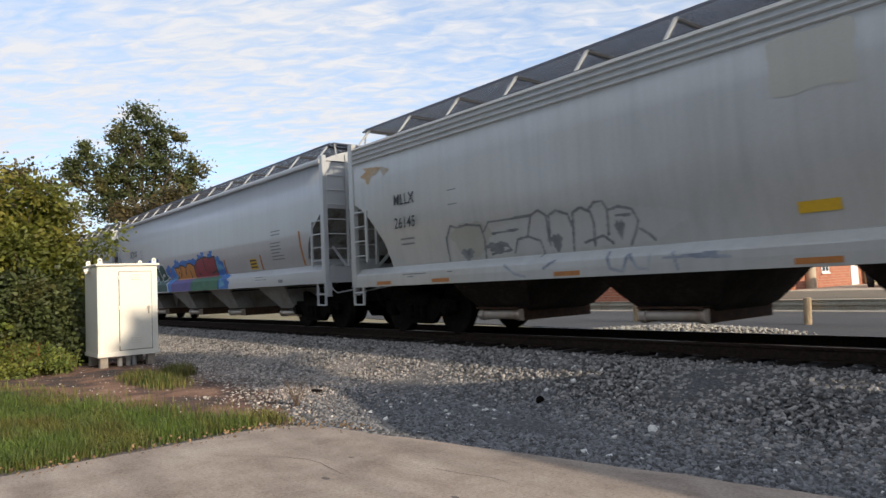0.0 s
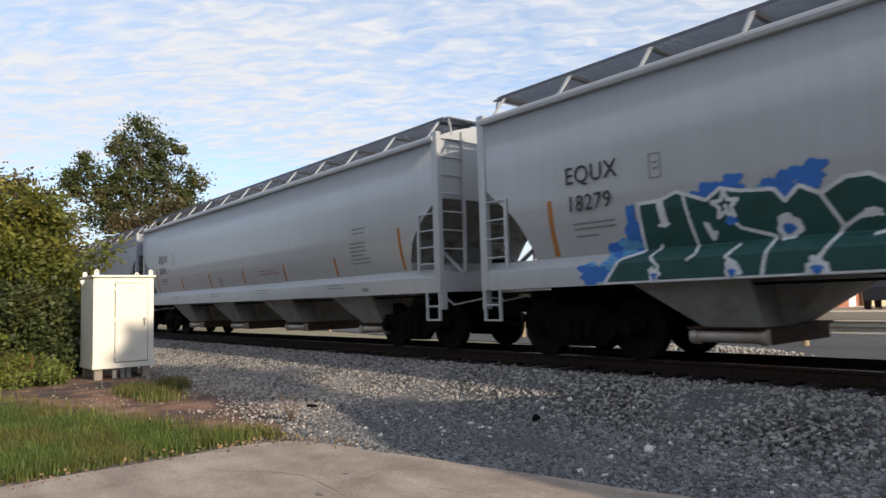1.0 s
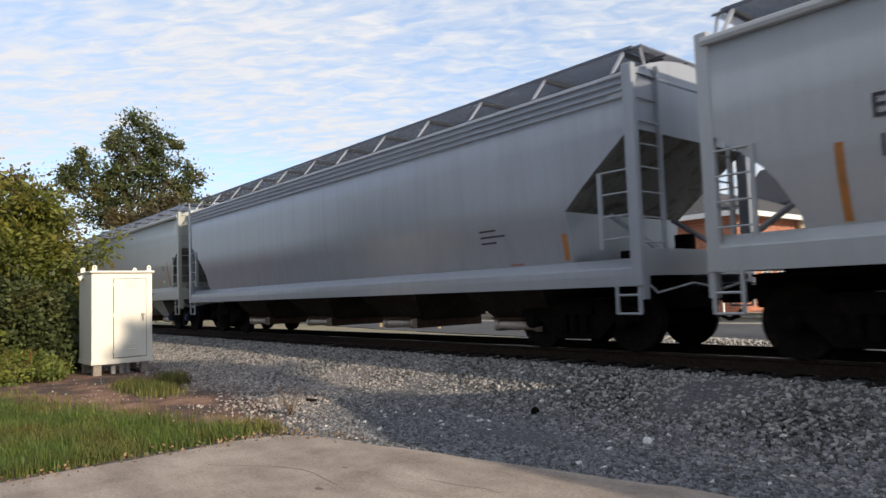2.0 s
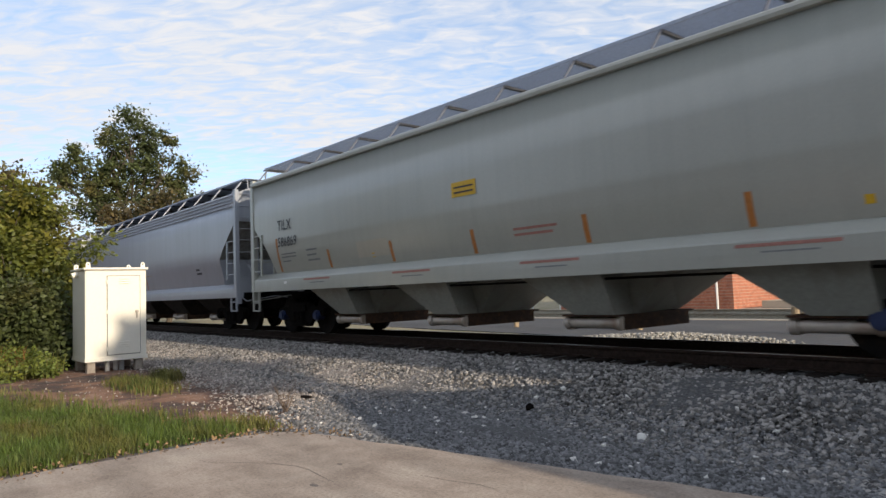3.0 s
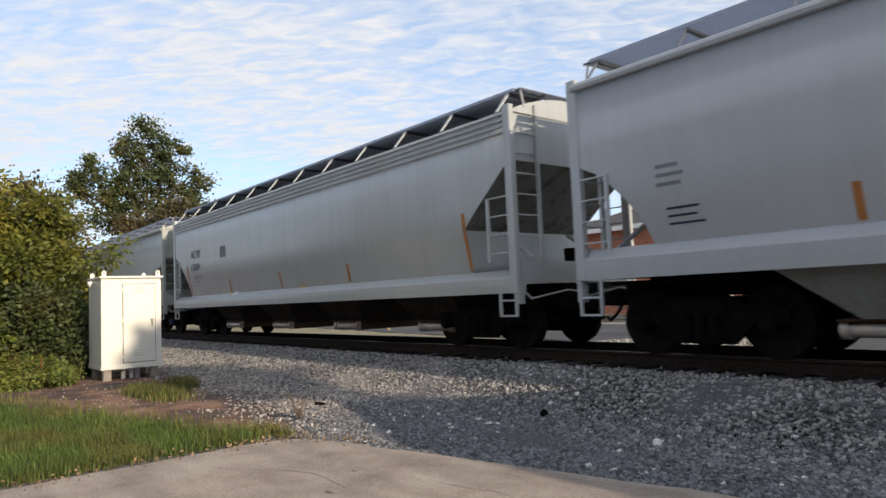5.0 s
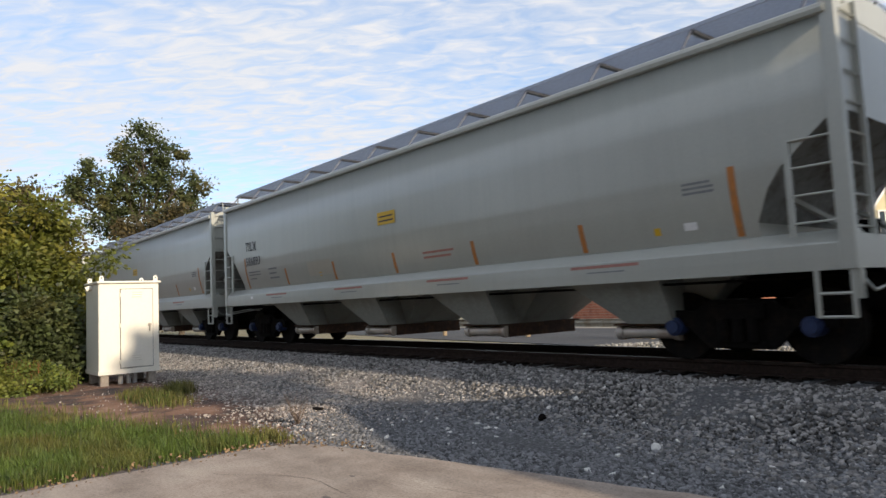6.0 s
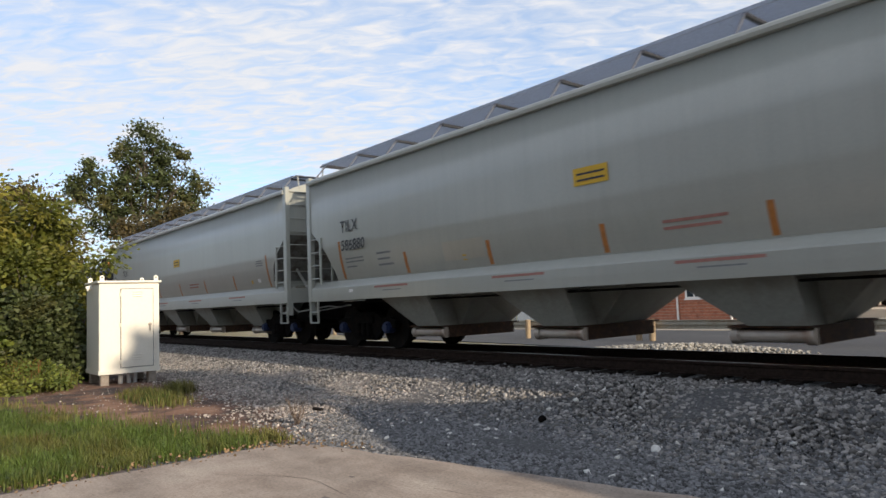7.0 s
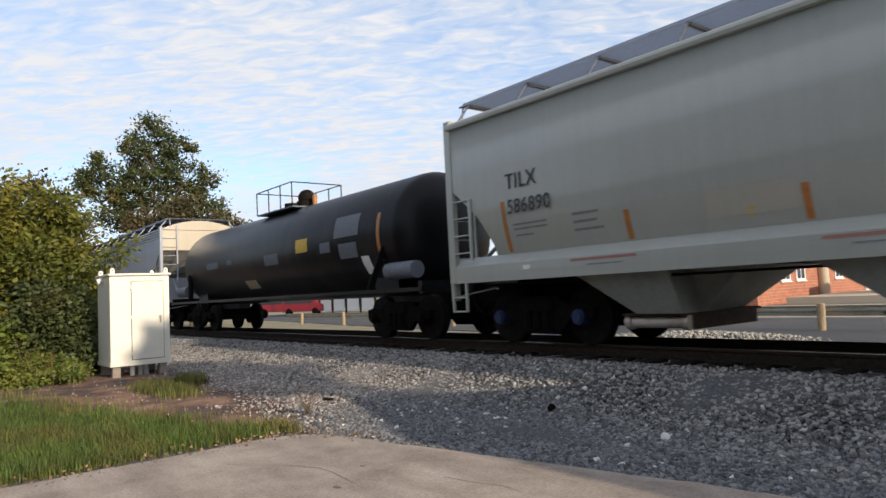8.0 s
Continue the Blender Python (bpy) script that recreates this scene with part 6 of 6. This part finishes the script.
def make_guardrail():
    rail = thing("guardrail", "galvanised guard rail on weathered wooden posts along the road", "guard rail")
    wave = [(-0.06, 0.31), (-0.005, 0.29), (-0.005, 0.25), (-0.06, 0.215), (-0.06, 0.17), (-0.005, 0.135), (-0.005, 0.06), (-0.06, 0.03), (-0.05, 0.03), (0.008, 0.055),
            (0.008, 0.14), (-0.045, 0.175), (-0.045, 0.21), (0.008, 0.245), (0.008, 0.30), (-0.05, 0.32)]
    for x0, x1 in ((-40.0, -12.9), (-12.9, -7.7), (-7.7, 14.0)):
        part("beam", extrude_x(B(), [(19.14 + y, -0.20 + z) for y, z in wave], x0, x1 - 0.004), GUARD, rail)
    rnd = random.Random(3)
    post = mesh_of(bevelled(tube(B(), (0, 0, -0.35), (0, 0, 0.72), 0.105, 12), 0.012), "post", WOOD_POST)
    for x in (-37.5, -32.5, -27.5, -23.0, -18.0, -13.05, -12.55, -7.72, -2.7, 2.3, 7.3):
        part("post", post, WOOD_POST, rail, at=pose(x, 18.94, -0.55 + rnd.uniform(-0.03, 0.03), rnd.uniform(-2, 2), rnd.uniform(-2, 2), rnd.uniform(0, 90)))


BRICK = material("brick_red", (0.43, 0.175, 0.105), 0.85, grain=0.25, size=9, spots=(0.28, 0.10, 0.06), spot_size=3, bump=0.3)
MORTAR = material("mortar", (0.42, 0.36, 0.30), 0.9, grain=0.15)


def window_in(parent, centre, wide, high, turn):
    """A framed sash window, proud of the wall by its frame; turn: degrees about z, 0 faces south."""
    at = Matrix.Translation(centre) @ pose(0, 0, 0, 0, 0, turn)
    bm = B()
    for x0, x1, z0, z1 in ((-wide / 2 - 0.1, -wide / 2, -0.1, high + 0.1), (wide / 2, wide / 2 + 0.1, -0.1, high + 0.1), (-wide / 2, wide / 2, high, high + 0.1), (-wide / 2, wide / 2, -0.1, 0), (-0.03, 0.03, 0, high), (-wide / 2, wide / 2, high * 0.5 - 0.025, high * 0.5 + 0.025)):
        box(bm, x0, x1, -0.05, 0.02, z0, z1)
    win = part("window", bm, TRIM, parent, "white framed window", at=at)
    part("pane", box(B(), -wide / 2, wide / 2, -0.012, 0.0, 0, high), WINDOW_GLASS, win)
    part("sill", box(B(), -wide / 2 - 0.15, wide / 2 + 0.15, -0.10, 0.0, -0.17, -0.10), TRIM, win)


def brick_courses(parent, x0, x1, y0, y1, z0, z1):
    """Coursed brickwork as low proud bands with recessed joints, round the two seen walls."""
    n = int((z1 - z0) / 0.16)
    for k in range(n):
        bm = B()
        z = z0 + 0.16 * k
        box(bm, x0 - 0.02, x1 + 0.02, y0 - 0.022, y0 - 0.001, z, z + 0.142)
        box(bm, x1 + 0.001, x1 + 0.022, y0 - 0.001, y1, z, z + 0.142)
        part("brick_course", bm, BRICK, parent)


def make_brick_building():
    b = thing("brick_building", "single storey red brick building with white trim and low roof", "building")
    x0, x1, y0, y1, z1 = -27.5, -16.4, 33.1, 58.0, 4.6
    part("wall", box(B(), x0, x1, y0, y1, -0.8, z1), MORTAR, b)
    brick_courses(b, x0, x1, y0, y1, -0.48, z1)
    part("gable_wall", box(B(), x0 - 0.12, x0 - 0.03, y0 - 0.06, y1, -0.8, z1), TRIM, b, "white painted side wall")
    bm = B()
    v = [bm.verts.new(p) for p in ((x0 - 0.8, y0 - 0.8, z1), (x1 + 0.8, y0 - 0.8, z1), (x1 + 0.8, y1 + 0.8, z1), (x0 - 0.8, y1 + 0.8, z1), ((x0 + x1) / 2, y0 + 5, z1 + 2.4), ((x0 + x1) / 2, y1 - 5, z1 + 2.4))]
    for f in ((0, 1, 4), (1, 2, 5, 4), (2, 3, 5), (3, 0, 4, 5), (3, 2, 1, 0)):
        bm.faces.new([v[i] for i in f])
    part("roof", bm, ROOF_DARK, b, "dark shingle hip roof")
    part("fascia", box(B(), x0 - 0.82, x1 + 0.82, y0 - 0.84, y0 - 0.80, z1 - 0.22, z1 + 0.04), TRIM, b)
    part("fascia", box(B(), x1 + 0.80, x1 + 0.84, y0 - 0.80, y1 + 0.8, z1 - 0.22, z1 + 0.04), TRIM, b)
    for x in (-23.6, -21.2, -19.2):
        window_in(b, Vector((x, y0 - 0.03, 0.75)), 0.85, 1.5, 0)
    for y in (36.2, 38.0, 43.0):
        window_in(b, Vector((x1 + 0.03, y, 0.8)), 0.9, 1.6, 90)
    for x, y in ((-20.2, y0 - 0.09), (-17.2, y0 - 0.09)):
        part("downpipe", tube(B(), (x, y, -0.5), (x, y, z1 - 0.2), 0.06, 8), TRIM, b, "white downpipe")
    part("downpipe", tube(B(), (x1 + 0.2, 40.5, -0.2), (x1 + 0.2, 40.5, z1 - 0.2), 0.30, 14), material("duct_tan", (0.50, 0.42, 0.30), 0.6, grain=0.1), b, "wide tan duct", smooth=True)
    part("door", box(B(), x1 + 0.02, x1 + 0.06, 47.0, 48.2, -0.46, 1.64), TRIM, b, "white door")


def make_house(x, y, wide, deep, eave, ridge, turn):
    h = thing("house", "cream clapboard house with a steep dark gable roof", "house", at=pose(x, y, -0.56, 0, 0, turn))
    bm = B()
    o = [(-wide / 2, 0), (wide / 2, 0), (wide / 2, eave), (0, ridge), (-wide / 2, eave)]
    plate_y(bm, o, 0, deep)
    part("wall", bm, SIDING, h)
    n = int(ridge / 0.28)
    for k in range(n):
        z = 0.28 * k
        half = wide / 2 if z < eave else wide / 2 * (ridge - z) / (ridge - eave)
        if half > 0.3:
            part("clapboard", box(B(), -half + 0.02, half - 0.02, -0.03, -0.003, z, z + 0.24), SIDING, h)
    for s in (-1, 1):
        bm = B()
        o = [(0, ridge + 0.02), (s * (wide / 2 + 0.45), eave - 0.36 * (ridge - eave) / wide * 2 * 0.6), (s * (wide / 2 + 0.45), eave - 0.36 * (ridge - eave) / wide * 2 * 0.6 + 0.2), (0, ridge + 0.24)]
        plate_y(bm, o, -0.4, deep + 0.4)
        part("roof", bm, ROOF_DARK, h)
        bm = B()
        o = [(0, ridge + 0.0), (s * (wide / 2 + 0.45), eave - 0.36 * (ridge - eave) / wide * 1.2 - 0.02), (s * (wide / 2 + 0.45), eave - 0.36 * (ridge - eave) / wide * 1.2 + 0.22), (0, ridge + 0.25)]
        plate_y(bm, o, -0.47, -0.405)
        part("bargeboard", bm, TRIM, h)
    for px in (-wide / 5, wide / 5):
        for pz in (1.2, 4.4):
            window_in(h, Vector((px, -0.03, pz)), 0.75, 1.7, 0)
    window_in(h, Vector((0, -0.03, eave + 0.9)), 0.6, 0.8, 0)


def make_far_things():
    make_house(-17.8, 50.0, 5.0, 9.0, 7.2, 10.6, 52)
    make_house(-14.6, 50.5, 4.2, 8.0, 5.6, 8.6, 52)
    # dark pickup by the brick building
    car = thing("parked_pickup", "dark parked pickup by the brick building", "car", at=pose(-11.9, 40.0, -0.10, 0, 0, 100))
    dark = material("car_dark", (0.02, 0.022, 0.028), 0.3, grain=0.2)
    bm = plate_y(B(), [(-2.6, 0.45), (2.6, 0.45), (2.65, 0.9), (1.4, 1.05), (0.8, 1.7), (-0.6, 1.72), (-0.75, 1.1), (-2.6, 1.1)], -0.9, 0.9)
    part("body", bevelled(bm, 0.06, 2), dark, car, smooth=True)
    for s in (-1, 1):
        part("side_window", box(B(), -0.55, 0.7, s * 0.905 - 0.01, s * 0.905 + 0.01, 1.15, 1.6), WINDOW_GLASS, car)
        for x in (-1.7, 1.7):
            w = part("wheel", tube(B(), (x, s * 0.70, 0.36), (x, s * 0.95, 0.36), 0.36, 18), material("tyre", (0.02, 0.02, 0.02), 0.9, grain=0.3), car)
            part("rim", tube(B(), (x, s * 0.95, 0.36), (x, s * 0.965, 0.36), 0.2, 14), PIPE_GREY, w)
    # blue canopy
    c = thing("canopy_tent", "blue canopy with a white side panel", "tent", at=pose(-33, 33.5, -0.62))
    blue = material("canvas_blue", (0.05, 0.12, 0.35), 0.8, grain=0.15)
    bm = B()
    v = [bm.verts.new(p) for p in ((-1.5, -1.5, 1.0), (1.5, -1.5, 1.0), (1.5, 1.5, 1.0), (-1.5, 1.5, 1.0), (0, 0, 1.75))]
    for f in ((0, 1, 4), (1, 2, 4), (2, 3, 4), (3, 0, 4), (3, 2, 1, 0)):
        bm.faces.new([v[i] for i in f])
    part("roof", bm, blue, c)
    part("side_panel", box(B(), 1.5, 1.53, -1.3, 1.3, 0.2, 1.05), INK_WHITE, c)
    for x in (-1.45, 1.45):
        for y in (-1.45, 1.45):
            part("leg", tube(B(), (x, y, 0), (x, y, 1.0), 0.025, 6), PIPE_GREY, c)
    # row of pale trailers and red vehicles far along the line
    for k, (px, py, col, name) in enumerate(((-66, 31.0, (0.30, 0.02, 0.03), "red"), (-59, 30.4, (0.25, 0.015, 0.025), "dark red"))):
        t = thing("parked_van", "%s parked van on the far roadside" % name, "van", at=pose(px, py, -0.5, 0, 0, 28))
        m = material("van_paint", col, 0.35, grain=0.1)
        part("body", bevelled(plate_y(B(), [(-2.4, 0.35), (2.4, 0.35), (2.4, 1.0), (1.6, 1.15), (1.2, 1.75), (-2.3, 1.8)], -0.9, 0.9), 0.06, 2), m, t, smooth=True)
        part("side_window", box(B(), -2.0, 1.1, -0.915, -0.90, 1.15, 1.6), WINDOW_GLASS, t)
        for x in (-1.5, 1.5):
            part("wheel", tube(B(), (x, -0.95, 0.35), (x, -0.7, 0.35), 0.35, 14), TRUCK_STEEL, t)
    t = thing("panel_fence", "long white panelled fence between dark posts", "fence", at=pose(-50, 31.5, -0.2, 0, 0, 6))
    for k in range(7):
        part("panel", box(B(), -7 + 2.1 * k, -5.4 + 2.1 * k, -0.03, 0.03, 0.05, 1.45), TRIM, t)
        part("post", box(B(), -7.3 + 2.1 * k, -7.16 + 2.1 * k, -0.05, 0.05, -0.6, 1.6), RAIL_SIDE, t)
    # utility poles beyond the line
    for px, py, top in ((-46, 31.5, 9.9), (-74, 30.5, 11.2)):
        u = thing("utility_pole", "weathered wooden utility pole with a crossarm", "utility pole", at=pose(px, py, -0.56))
        part("pole", tube(B(), (0, 0, -0.3), (0, 0, top), 0.14, 10, 0.09), WOOD_POST, u)
        part("crossarm", box(B(), -0.9, 0.9, -0.05, 0.05, top - 0.6, top - 0.48), WOOD_POST, u)
    # low woods closing the distance
    rs = np.random.RandomState(31)
    spots = []
    for k in range(900):
        a = radians(rs.uniform(8, 100))
        d = rs.uniform(110, 150)
        spots.append((-d * math.sin(a), d * math.cos(a), rs.rand() ** 0.7 * (5.0 + 1.5 * math.sin(a * 23))))
    sp = np.array(spots)
    c = clumps(rs, sp, 26, np.full(len(sp), 1.1))
    c[:, 2] = np.maximum(c[:, 2], -0.5)
    tagged(new("far_woods", leaves_mesh("far_woods", c, 0.75, LEAF_TREE, 12)), "low dark green woods in the distance", "trees", kind="stuff")


def make_shade_casters():
    """Unseen helpers behind and east of the viewer, added to shade the near ground."""
    # narrow house out of view, added so its shadow falls on the gravel
    make_house(15.0, 6.4, 2.1, 9.0, 4.2, 5.2, 90)
    # tree out of view, added to throw shade on the cabinet's lower right
    make_tree("tree", "slender dense tree near the house", 13.6, 6.95, [(0, 8.8, 10.95, 0.48, 46)], LEAF_TREE, 41, 0.22, 110, 0.10)
    # trees out of view, added to dim sky light on the car sides
    rs = np.random.RandomState(33)
    sp = np.stack([rs.uniform(-26, 34, 620), rs.uniform(-24, -16, 620), rs.rand(620) ** 0.8 * 9], 1)
    c = clumps(rs, sp, 40, np.full(620, 0.8))
    c[:, 2] = np.maximum(c[:, 2], -0.4)
    tagged(new("unseen_tree_belt", leaves_mesh("unseen_tree_belt", c, 0.5, LEAF_TREE, 14)), "belt of dense dark green trees", "trees", kind="stuff")


make_cabinet()
make_shade_casters()
make_plants()
make_road()
make_guardrail()
make_brick_building()
make_far_things()


# ---- what moves ----
def motions():
    """The train rolls east at an even speed."""
    for car, length, left in CARS:
        walk(car, [(k * 0.5, pose(left + length / 2 + SPEED * k * 0.5, TRACK_Y, 0)) for k in range(17)])


motions()
